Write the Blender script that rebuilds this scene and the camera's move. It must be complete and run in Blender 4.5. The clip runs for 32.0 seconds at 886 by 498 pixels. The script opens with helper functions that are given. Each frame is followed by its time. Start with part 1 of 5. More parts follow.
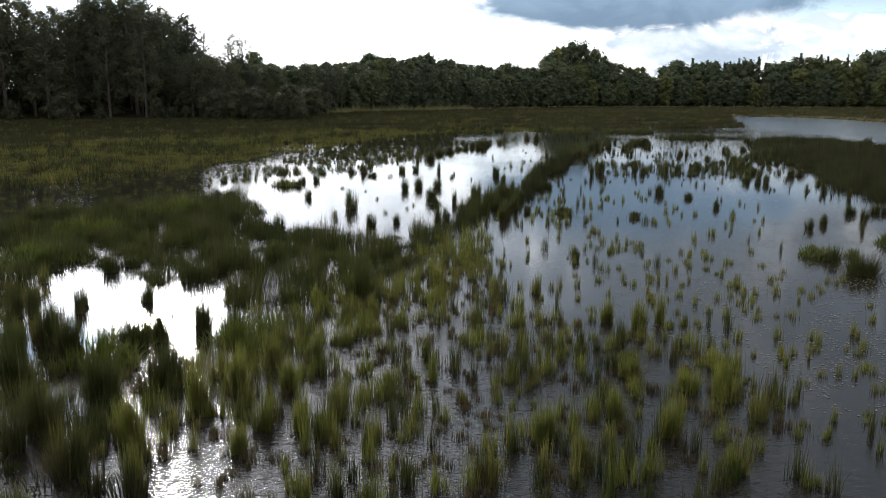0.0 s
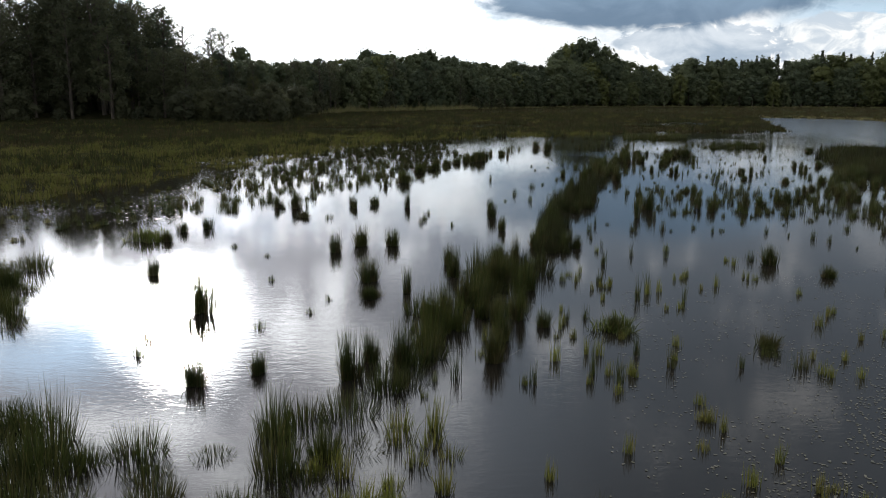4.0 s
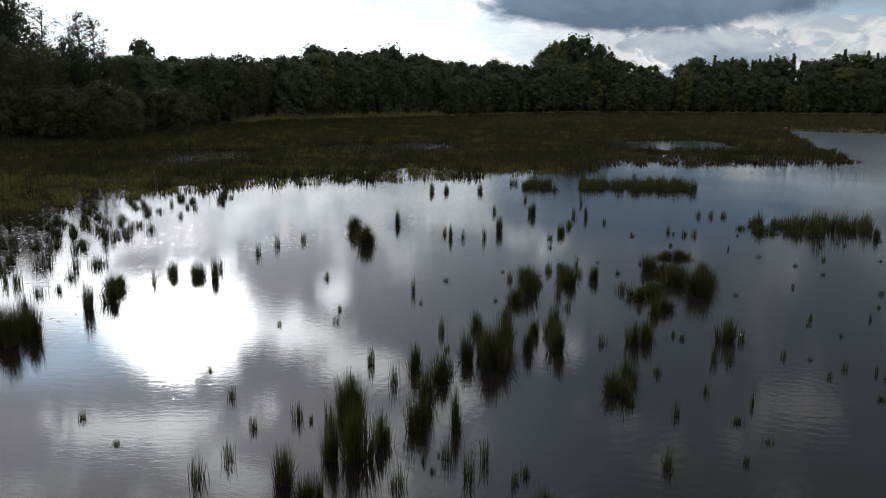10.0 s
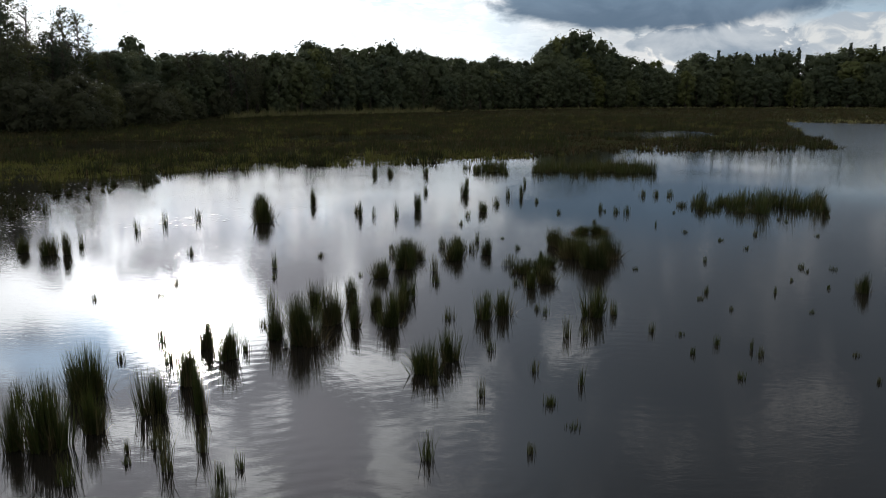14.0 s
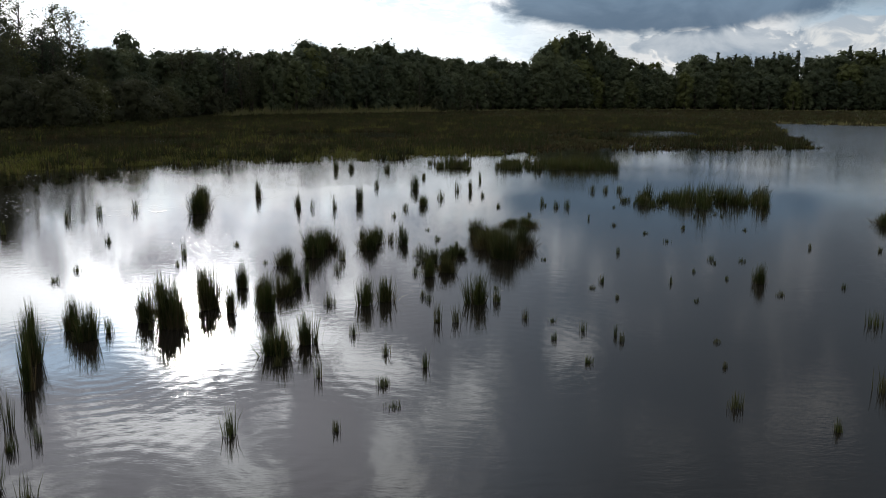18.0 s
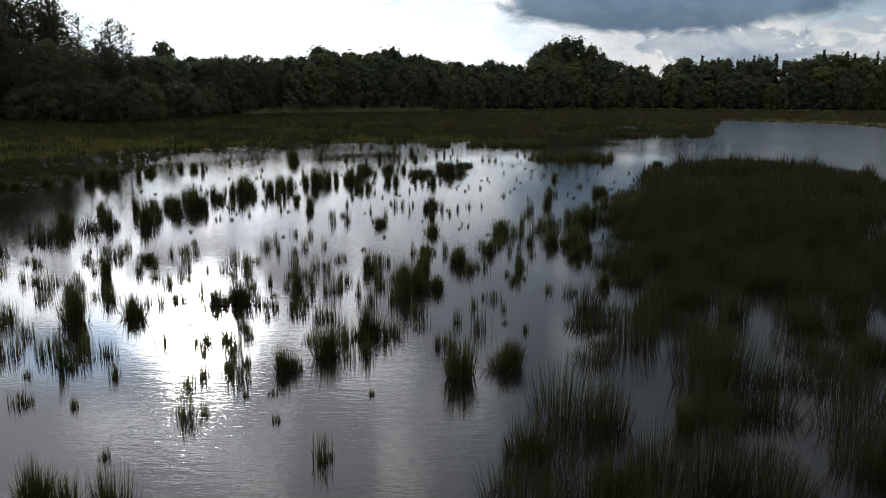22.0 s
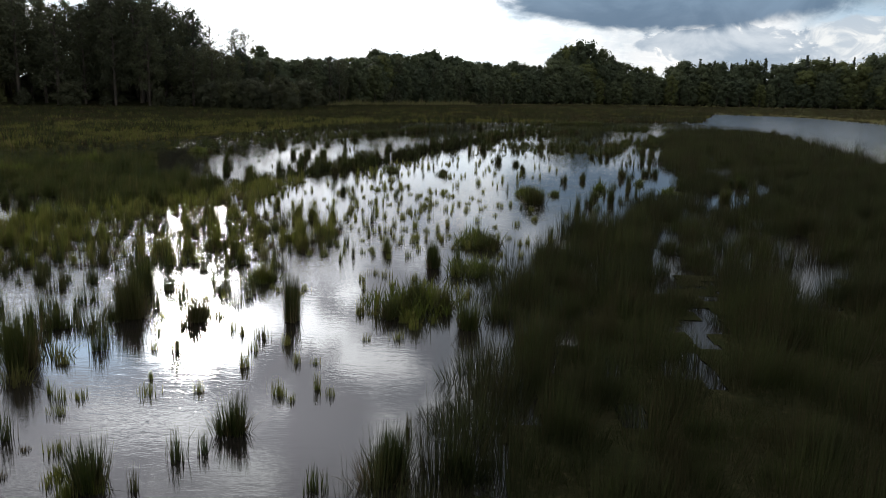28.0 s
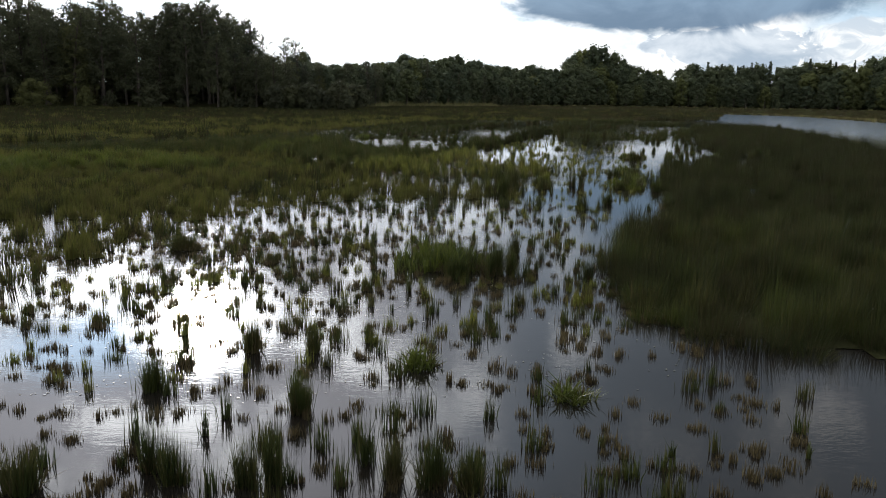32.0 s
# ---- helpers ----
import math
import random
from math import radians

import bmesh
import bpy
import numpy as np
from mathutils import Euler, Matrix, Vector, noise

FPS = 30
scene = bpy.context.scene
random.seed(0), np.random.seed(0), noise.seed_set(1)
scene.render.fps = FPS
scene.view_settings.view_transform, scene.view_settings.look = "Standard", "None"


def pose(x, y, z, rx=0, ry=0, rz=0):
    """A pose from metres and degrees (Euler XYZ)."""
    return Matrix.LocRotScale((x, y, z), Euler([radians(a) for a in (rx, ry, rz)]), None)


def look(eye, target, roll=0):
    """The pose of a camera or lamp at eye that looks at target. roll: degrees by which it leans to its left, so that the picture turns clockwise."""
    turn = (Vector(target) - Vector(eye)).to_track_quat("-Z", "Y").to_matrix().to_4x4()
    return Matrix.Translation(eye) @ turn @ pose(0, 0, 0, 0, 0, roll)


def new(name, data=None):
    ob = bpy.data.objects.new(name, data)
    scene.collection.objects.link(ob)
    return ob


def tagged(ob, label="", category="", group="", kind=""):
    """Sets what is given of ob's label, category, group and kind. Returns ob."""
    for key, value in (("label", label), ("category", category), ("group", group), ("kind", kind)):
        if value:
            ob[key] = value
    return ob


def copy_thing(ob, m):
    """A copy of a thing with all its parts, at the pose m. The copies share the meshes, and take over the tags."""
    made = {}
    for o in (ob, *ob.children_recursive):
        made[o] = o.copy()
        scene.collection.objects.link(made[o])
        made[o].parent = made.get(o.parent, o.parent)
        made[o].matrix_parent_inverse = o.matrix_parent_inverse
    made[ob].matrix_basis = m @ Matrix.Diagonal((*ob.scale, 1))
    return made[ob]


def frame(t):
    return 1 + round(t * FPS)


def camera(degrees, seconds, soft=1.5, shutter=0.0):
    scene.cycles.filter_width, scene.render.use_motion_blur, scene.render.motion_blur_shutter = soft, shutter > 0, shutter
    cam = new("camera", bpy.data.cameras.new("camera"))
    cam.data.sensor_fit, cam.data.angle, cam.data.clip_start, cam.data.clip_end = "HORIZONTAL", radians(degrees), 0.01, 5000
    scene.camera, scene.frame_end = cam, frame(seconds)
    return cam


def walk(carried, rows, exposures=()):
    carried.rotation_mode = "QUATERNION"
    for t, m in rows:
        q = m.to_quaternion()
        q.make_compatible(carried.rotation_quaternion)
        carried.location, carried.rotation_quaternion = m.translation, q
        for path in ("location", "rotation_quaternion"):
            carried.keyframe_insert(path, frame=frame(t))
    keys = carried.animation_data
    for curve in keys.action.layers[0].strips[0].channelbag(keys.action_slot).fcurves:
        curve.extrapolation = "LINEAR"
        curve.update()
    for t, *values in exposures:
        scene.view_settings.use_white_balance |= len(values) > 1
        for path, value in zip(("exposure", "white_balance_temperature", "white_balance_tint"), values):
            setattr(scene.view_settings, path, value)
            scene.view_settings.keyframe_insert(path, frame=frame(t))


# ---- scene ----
cam = camera(59.4, 32.0, soft=1.0)
PATH = [
    (0, (2.442, -3.064, 5.819), (2.416, -1.102, 5.433), 0.1),
    (0.5, (2.462, -1.888, 5.77), (2.435, 0.074, 5.384), 0.2),
    (1, (2.52, -0.403, 5.734), (2.491, 1.559, 5.348), 0.2),
    (1.5, (2.615, 1.533, 5.731), (2.584, 3.495, 5.345), 0.2),
    (2, (2.72, 3.956, 5.728), (2.688, 5.918, 5.342), 0.3),
    (2.5, (2.803, 6.917, 5.791), (2.768, 8.879, 5.404), 0.2),
    (4.5, (4.767, 21.121, 5.814), (4.723, 23.083, 5.426), 0.2),
    (5, (5.63, 25.62, 5.857), (5.585, 27.582, 5.469), 0.3),
    (5.5, (6.733, 30.407, 5.913), (6.686, 32.369, 5.526), 0.3),
    (6, (7.996, 35.295, 5.997), (7.947, 37.256, 5.61), 0.2),
    (6.5, (9.428, 40.26, 6.087), (9.378, 42.222, 5.701), 0.2),
    (7, (10.973, 45.307, 6.144), (10.922, 47.269, 5.758), 0.1),
    (7.5, (12.644, 50.452, 6.256), (12.59, 52.414, 5.871), 0.1),
    (8, (14.351, 55.518, 6.339), (14.298, 57.48, 5.954), 0.1),
    (8.5, (15.991, 60.301, 6.615), (15.939, 62.263, 6.232), 0.2),
    (9, (17.087, 63.962, 6.701), (17.036, 65.924, 6.318), 0.2),
    (9.5, (17.68, 66.332, 6.659), (17.63, 68.294, 6.276), 0.3),
    (10, (17.85, 67.461, 6.553), (17.801, 69.423, 6.17), 0.3),
    (10.5, (17.768, 67.656, 6.39), (17.716, 69.619, 6.008), 0.3),
    (11, (17.641, 67.569, 6.206), (17.586, 69.532, 5.824), 0.2),
    (11.5, (17.561, 67.489, 6.007), (17.506, 69.451, 5.625), 0.2),
    (12, (17.59, 67.468, 5.789), (17.533, 69.431, 5.406), 0.2),
    (12.5, (18.066, 67.693, 5.569), (18.003, 69.655, 5.186), 0.0),
    (13, (19.151, 68.296, 5.404), (19.084, 70.258, 5.022), 0.0),
    (13.5, (20.572, 69.141, 5.238), (20.501, 71.103, 4.856), 0.1),
    (14, (22.227, 70.231, 5.081), (22.152, 72.193, 4.699), -0.1),
    (14.5, (23.912, 71.45, 5.037), (23.835, 73.412, 4.655), -0.1),
    (15, (24.895, 72.132, 5.092), (24.82, 74.094, 4.71), 0.0),
    (15.5, (25.155, 72.297, 5.082), (25.079, 74.259, 4.699), 0.0),
    (17.5, (25.056, 71.573, 4.805), (24.973, 73.534, 4.424), 0.2),
    (18, (25.081, 70.306, 4.743), (24.998, 72.268, 4.363), 0.3),
    (18.5, (25.144, 68.39, 4.791), (25.06, 70.351, 4.411), 0.3),
    (19, (25.223, 65.737, 4.864), (25.137, 67.699, 4.483), 0.4),
    (19.5, (25.3, 62.503, 4.896), (25.213, 64.464, 4.516), 0.4),
    (20, (25.304, 58.756, 4.955), (25.216, 60.717, 4.574), 0.5),
    (20.5, (25.389, 54.632, 5.024), (25.298, 56.594, 4.643), 0.5),
    (21, (26.059, 50.478, 5.054), (25.964, 52.439, 4.673), 0.4),
    (21.5, (27.222, 46.347, 5.038), (27.124, 48.308, 4.658), 0.3),
    (22, (28.034, 42.093, 4.923), (27.939, 44.054, 4.543), 0.3),
    (22.5, (28.194, 37.664, 4.83), (28.098, 39.625, 4.45), 0.5),
    (23, (27.642, 33.071, 4.912), (27.548, 35.032, 4.53), 0.6),
    (23.5, (26.609, 28.303, 4.903), (26.515, 30.264, 4.52), 0.7),
    (24, (25.032, 23.608, 4.865), (24.94, 25.568, 4.481), 0.7),
    (24.5, (23.08, 18.887, 4.828), (22.988, 20.848, 4.443), 0.6),
    (25, (21.061, 14.235, 4.802), (20.967, 16.195, 4.416), 0.7),
    (25.5, (19.33, 9.595, 4.718), (19.236, 11.555, 4.331), 0.8),
    (27.5, (14.295, -8.42, 4.957), (14.207, -6.46, 4.567), 0.8),
    (28, (13.533, -13.076, 4.84), (13.446, -11.117, 4.449), 1.0),
    (28.5, (12.356, -17.771, 4.769), (12.269, -15.811, 4.379), 0.9),
    (29, (10.863, -22.362, 4.688), (10.777, -20.402, 4.3), 0.9),
    (29.5, (9.321, -26.645, 4.667), (9.23, -24.686, 4.278), 0.9),
    (30, (7.86, -30.449, 4.688), (7.768, -28.49, 4.3), 0.9),
    (30.5, (6.531, -33.628, 4.66), (6.438, -31.668, 4.271), 1.0),
    (31, (5.5, -35.748, 4.636), (5.405, -33.788, 4.247), 1.2),
    (31.5, (4.835, -36.972, 4.616), (4.737, -35.012, 4.228), 0.9),
    (32, (4.507, -37.465, 4.608), (4.41, -35.505, 4.222), 0.9),
]
walk(cam, [(t, look(eye, target, roll)) for t, eye, target, roll in PATH], exposures=[(0, 1.0), (2.5, 0.85), (5, 0.36), (9, 0.06), (22, 0.06), (25.5, 0.15), (28, 0.4), (30, 0.76), (32, 0.66)])

# ---- sky, sun ----
SUN_AZ, SUN_EL = radians(-20.9), radians(16.3)
SUN_DIR = Vector((math.sin(SUN_AZ) * math.cos(SUN_EL), math.cos(SUN_AZ) * math.cos(SUN_EL), math.sin(SUN_EL)))
world = bpy.data.worlds.new("sky")
scene.world = world
world.use_nodes = True


class Nodes:
    """Short hand for building a node tree."""

    def __init__(self, tree):
        self.tree = tree
        tree.nodes.clear()

    def add(self, kind, inputs=None, **settings):
        node = self.tree.nodes.new(kind)
        for key, value in settings.items():
            setattr(node, key, value)
        for key, value in (inputs or {}).items():
            self.feed(node.inputs[key], value)
        return node

    def feed(self, socket, value):
        if isinstance(value, bpy.types.NodeSocket):
            self.tree.links.new(value, socket)
        elif hasattr(socket.default_value, "__len__") and not hasattr(value, "__len__"):
            socket.default_value = [value] * len(socket.default_value)
        elif hasattr(socket.default_value, "__len__") and len(socket.default_value) == 4 and len(value) == 3:
            socket.default_value = (*value, 1)
        else:
            socket.default_value = value

    def math(self, op, a, b=0.0, c=0.0, clamp=False):
        node = self.add("ShaderNodeMath", operation=op, use_clamp=clamp)
        for i, v in enumerate((a, b, c)):
            self.feed(node.inputs[i], v)
        return node.outputs[0]

    def vec(self, op, a, b=(0, 0, 0)):
        node = self.add("ShaderNodeVectorMath", operation=op)
        self.feed(node.inputs[0], a)
        self.feed(node.inputs[1], b)
        return node.outputs["Value"] if op in ("DOT_PRODUCT", "LENGTH") else node.outputs["Vector"]

    def smooth(self, v, a, b, lo=0.0, hi=1.0):
        node = self.add("ShaderNodeMapRange", interpolation_type="SMOOTHSTEP")
        for i, x in enumerate((v, a, b, lo, hi)):
            self.feed(node.inputs[i], x)
        return node.outputs[0]

    def mix(self, f, a, b, blend="MIX"):
        node = self.add("ShaderNodeMix", data_type="RGBA", blend_type=blend)
        self.feed(node.inputs[0], f)
        self.feed(node.inputs[6], a)
        self.feed(node.inputs[7], b)
        return node.outputs[2]

    def noise(self, vector, scale, detail=4.0, rough=0.55, distortion=0.0):
        return self.add("ShaderNodeTexNoise", {"Vector": vector, "Scale": scale, "Detail": detail, "Roughness": rough, "Distortion": distortion}).outputs["Fac"]


def build_sky():
    n = Nodes(world.node_tree)
    way = n.add("ShaderNodeTexCoord").outputs["Generated"]
    blue = n.add("ShaderNodeTexSky", sky_type="NISHITA", sun_disc=False, sun_elevation=SUN_EL, sun_rotation=SUN_AZ, air_density=1.0, dust_density=0.4, ozone_density=1.0)
    parts = n.add("ShaderNodeSeparateXYZ", {0: way})
    x, y, z = parts.outputs
    up = n.math("MAXIMUM", z, 0.0)
    # cloud deck seen in perspective: the way divided by its height
    flat = n.vec("DIVIDE", way, n.add("ShaderNodeCombineXYZ", {0: n.math("ADD", up, 0.16), 1: n.math("ADD", up, 0.16), 2: 1.0}).outputs[0])
    flat = n.vec("ADD", flat, (3.1, 1.7, 0.0))
    big = n.noise(flat, CLOUD_SCALE, 5.0, 0.55, 0.3)
    fine = n.noise(flat, CLOUD_SCALE * 3.2, 4.0, 0.6)
    thick = n.math("ADD", n.math("MULTIPLY", big, 0.66), n.math("MULTIPLY", fine, 0.34))
    rift = Vector((math.sin(radians(-29.5)) * math.cos(radians(15.5)), math.cos(radians(-29.5)) * math.cos(radians(15.5)), math.sin(radians(15.5))))
    gap = n.smooth(n.math("ADD", n.vec("DOT_PRODUCT", way, tuple(rift)), n.math("MULTIPLY", n.math("SUBTRACT", fine, 0.5), 0.012)), 0.9945, 0.9975)
    cover = n.math("MULTIPLY", n.smooth(thick, 0.41, 0.455), n.math("SUBTRACT", 1.0, gap))
    dense = n.smooth(thick, 0.46, 0.525)
    # light round the veiled sun
    near = n.math("MAXIMUM", n.vec("DOT_PRODUCT", way, tuple(SUN_DIR)), 0.0)
    wide = n.math("MULTIPLY", n.math("POWER", near, 19.0), 2.9)
    halo = n.math("MULTIPLY", n.math("POWER", near, 130.0), 2.6)
    core = n.math("MULTIPLY", n.math("POWER", near, 500.0), 10.0)
    glow = n.math("ADD", wide, n.math("ADD", halo, core))
    sky = n.vec("SCALE", blue.outputs[0])
    sky.node.inputs["Scale"].default_value = 0.07
    dense = n.math("MULTIPLY", dense, n.smooth(near, 0.9900, 0.9985, 1.0, 0.1))
    lit = n.mix(dense, (1.0, 0.99, 1.0), (0.195, 0.235, 0.315))
    cloud = n.vec("MULTIPLY", lit, n.add("ShaderNodeCombineXYZ", {i: n.math("ADD", 0.55, n.math("MULTIPLY", glow, k)) for i, k in enumerate((1.05, 1.0, 0.95))}).outputs[0])
    clear = n.vec("ADD", sky, n.vec("MULTIPLY", (0.46, 0.66, 0.86), n.add("ShaderNodeCombineXYZ", {i: glow for i in range(3)}).outputs[0]))
    both = n.mix(cover, clear, cloud)
    # the white haze low over the wood and the one dark cloud in it
    haze = n.smooth(z, 0.095, 0.18, 1.0, 0.0)
    side = n.math("DIVIDE", x, n.math("MAXIMUM", y, 0.05))
    left = n.smooth(side, -0.05, 0.20, 1.4, 0.80)
    chart = n.add("ShaderNodeCombineXYZ", {0: side, 1: n.math("MULTIPLY", z, 1.7), 2: n.math("MULTIPLY", n.math("SIGN", y), 3.0)}).outputs[0]
    low = n.noise(chart, 9.0, 6.0, 0.58, 0.5)
    puff = n.noise(chart, 22.0, 5.0, 0.6, 0.8)
    front = n.smooth(y, 0.2, 0.4)

    def bank(at, height, wide, tall, fray, soft):
        """A cloud bank low in the sky: 1 inside, frayed at its rim."""
        u = n.math("DIVIDE", n.math("SUBTRACT", side, at), wide)
        v = n.math("DIVIDE", n.math("SUBTRACT", z, height), tall)
        ring = n.math("SQRT", n.math("ADD", n.math("MULTIPLY", u, u), n.math("MULTIPLY", v, v)))
        ring = n.math("ADD", ring, n.math("MULTIPLY", n.math("SUBTRACT", n.math("ADD", n.math("MULTIPLY", low, 0.6), n.math("MULTIPLY", puff, 0.4)), 0.5), fray))
        return ring, n.math("MULTIPLY", n.smooth(ring, 1.0 - soft, 1.0 + soft, 1.0, 0.0), front)

    veil = n.mix(n.smooth(low, 0.36, 0.60), (0.70, 0.77, 0.82), (0.97, 0.97, 0.96))
    veil = n.vec("MULTIPLY", veil, n.add("ShaderNodeCombineXYZ", {i: left for i in range(3)}).outputs[0])
    # clear pale blue over the eastern banks
    veil = n.mix(n.math("MULTIPLY", n.smooth(side, 0.36, 0.46), n.smooth(z, 0.075, 0.09)), veil, (0.40, 0.52, 0.62))
    both = n.mix(n.math("MULTIPLY", haze, 0.92), both, veil)
    # pale heaped clouds in the east, sunlit along their rims
    ring, heap = bank(0.485, 0.062, 0.10, 0.028, 1.6, 0.07)
    both = n.mix(n.math("MULTIPLY", heap, 0.9), both, n.mix(n.smooth(puff, 0.40, 0.60), (0.42, 0.47, 0.52), (0.72, 0.72, 0.70)))
    ring, heap = bank(0.30, 0.058, 0.105, 0.030, 1.9, 0.06)
    grey = n.mix(n.smooth(low, 0.35, 0.62), (0.27, 0.33, 0.40), (0.50, 0.54, 0.58))
    rim = n.math("MULTIPLY", n.smooth(ring, 0.74, 0.95), n.smooth(puff, 0.50, 0.62))
    both = n.mix(n.math("MULTIPLY", heap, 0.92), both, n.mix(rim, grey, (0.93, 0.90, 0.85)))
    # the broken cloud deck higher up, bright where it thins: its gaps and its thick parts
    v = n.math("DIVIDE", z, n.math("MAXIMUM", y, 0.05))
    high = n.add("ShaderNodeCombineXYZ", {0: side, 1: n.math("MULTIPLY", v, 1.5), 2: 7.3}).outputs[0]
    rag, curl = n.noise(high, 6.0, 7.0, 0.62, 0.5), n.noise(n.vec("ADD", high, (4.0, 9.0, 0.0)), 15.0, 6.0, 0.65, 0.6)
    wu = n.math("ADD", side, n.math("MULTIPLY", n.math("SUBTRACT", curl, 0.5), 0.09))
    wv = n.math("ADD", v, n.math("MULTIPLY", n.math("SUBTRACT", rag, 0.5), 0.06))

    def spot(at, height, wide, tall):
        a = n.math("DIVIDE", n.math("SUBTRACT", wu, at), wide)
        b = n.math("DIVIDE", n.math("SUBTRACT", wv, height), tall)
        return n.math("EXPONENT", n.math("MULTIPLY", n.math("ADD", n.math("MULTIPLY", a, a), n.math("MULTIPLY", b, b)), -1.0))

    thin = n.math("MULTIPLY_ADD", n.math("ADD", n.math("MULTIPLY", rag, 0.5), n.math("MULTIPLY", curl, 0.5)), 3.4, -1.3)
    thin = n.math("SUBTRACT", thin, n.smooth(side, -0.15, 0.30, 0.0, 0.14))
    for place in THIN:
        thin = n.math("MULTIPLY_ADD", spot(*place), 0.62, thin)
    for place in THICK:
        thin = n.math("MULTIPLY_ADD", spot(*place), -0.5, thin)
    thin = n.smooth(thin, 0.36, 0.80)
    toward = n.math("POWER", near, 14.0)
    sheen = n.math("ADD", n.math("MULTIPLY_ADD", toward, 3.6, 0.54), n.math("ADD", n.math("MULTIPLY", halo, 0.8), core))
    deck = n.mix(thin, n.vec("MULTIPLY", n.mix(n.smooth(side, -0.2, 0.15), (0.97, 0.97, 1.05), (0.80, 0.95, 1.14)), n.add("ShaderNodeCombineXYZ", {i: n.math("MULTIPLY", n.math("MULTIPLY_ADD", toward, 0.78, 0.20), n.math("MULTIPLY_ADD", n.smooth(v, 0.32, 0.50), n.smooth(side, -0.15, 0.25, 1.0, 0.25), 1.0)) for i in range(3)}).outputs[0]),
                 n.vec("MULTIPLY", (0.99, 1.0, 1.01), n.add("ShaderNodeCombineXYZ", {i: sheen for i in range(3)}).outputs[0]))
    for place in CLEAR:
        deck = n.mix(n.math("MULTIPLY", spot(*place), 0.85), deck, (2.1, 2.75, 3.5))
    from_low = n.smooth(n.math("MULTIPLY_ADD", n.smooth(side, -0.05, 0.10), 0.055, v), 0.15, 0.21)
    both = n.mix(n.math("MULTIPLY", n.math("MULTIPLY", from_low, n.smooth(v, 0.75, 1.0, 1.0, 0.0)), front), both, deck)
    # the one dark cloud, flat below
    ring, dark = bank(0.235, 0.125, 0.215, 0.046, 0.8, 0.12)
    shade = n.mix(n.smooth(n.math("ADD", n.math("MULTIPLY", low, 0.6), n.math("MULTIPLY", n.smooth(z, 0.08, 0.13), 0.2)), 0.25, 0.65), (0.100, 0.155, 0.225), (0.18, 0.265, 0.36))
    both = n.mix(n.math("MULTIPLY", dark, 0.95), both, shade)
    both = n.mix(n.smooth(z, -0.02, 0.0, 1.0, 0.0), both, (0.05, 0.055, 0.04))
    both = n.vec("MULTIPLY", both, (0.985, 1.0, 1.02))
    out = n.add("ShaderNodeBackground", {0: both, 1: SKY_GAIN})
    n.add("ShaderNodeOutputWorld", {0: out.outputs[0]})


CLOUD_SCALE, SKY_GAIN = 7.5, 1.0
# thin, thick and clear parts of the deck: east by north, height by north, half widths
THIN = [(-0.374, 0.314, 0.095, 0.077), (-0.58, 0.272, 0.147, 0.036), (-0.447, 0.458, 0.127, 0.03), (-0.271, 0.414, 0.033, 0.028), (-0.166, 0.256, 0.023, 0.022), (-0.209, 0.314, 0.046, 0.021), (-0.137, 0.356, 0.054, 0.021), (-0.308, 0.52, 0.048, 0.026), (-0.093, 0.517, 0.032, 0.043), (0.137, 0.33, 0.034, 0.017), (0.481, 0.41, 0.082, 0.024)]
THICK = [(-0.404, 0.404, 0.188, 0.022), (-0.617, 0.477, 0.104, 0.036), (-0.241, 0.254, 0.042, 0.033), (-0.253, 0.353, 0.046, 0.041), (-0.075, 0.284, 0.068, 0.055), (-0.202, 0.459, 0.055, 0.034)]
CLEAR = [(-0.573, 0.356, 0.118, 0.034), (-0.515, 0.323, 0.047, 0.024)]
build_sky()
sun = new("sun", bpy.data.lights.new("sun", "SUN"))
sun.data.energy, sun.data.angle, sun.data.color = 0.5, radians(5), (1.0, 0.93, 0.82)
sun.matrix_basis = look((0, 0, 40), Vector((0, 0, 40)) - SUN_DIR)


# ---- materials ----
def material(name):
    m = bpy.data.materials.new(name)
    m.use_nodes = True
    return m, Nodes(m.node_tree)


def finish(n, shader):
    n.add("ShaderNodeOutputMaterial", {0: shader})


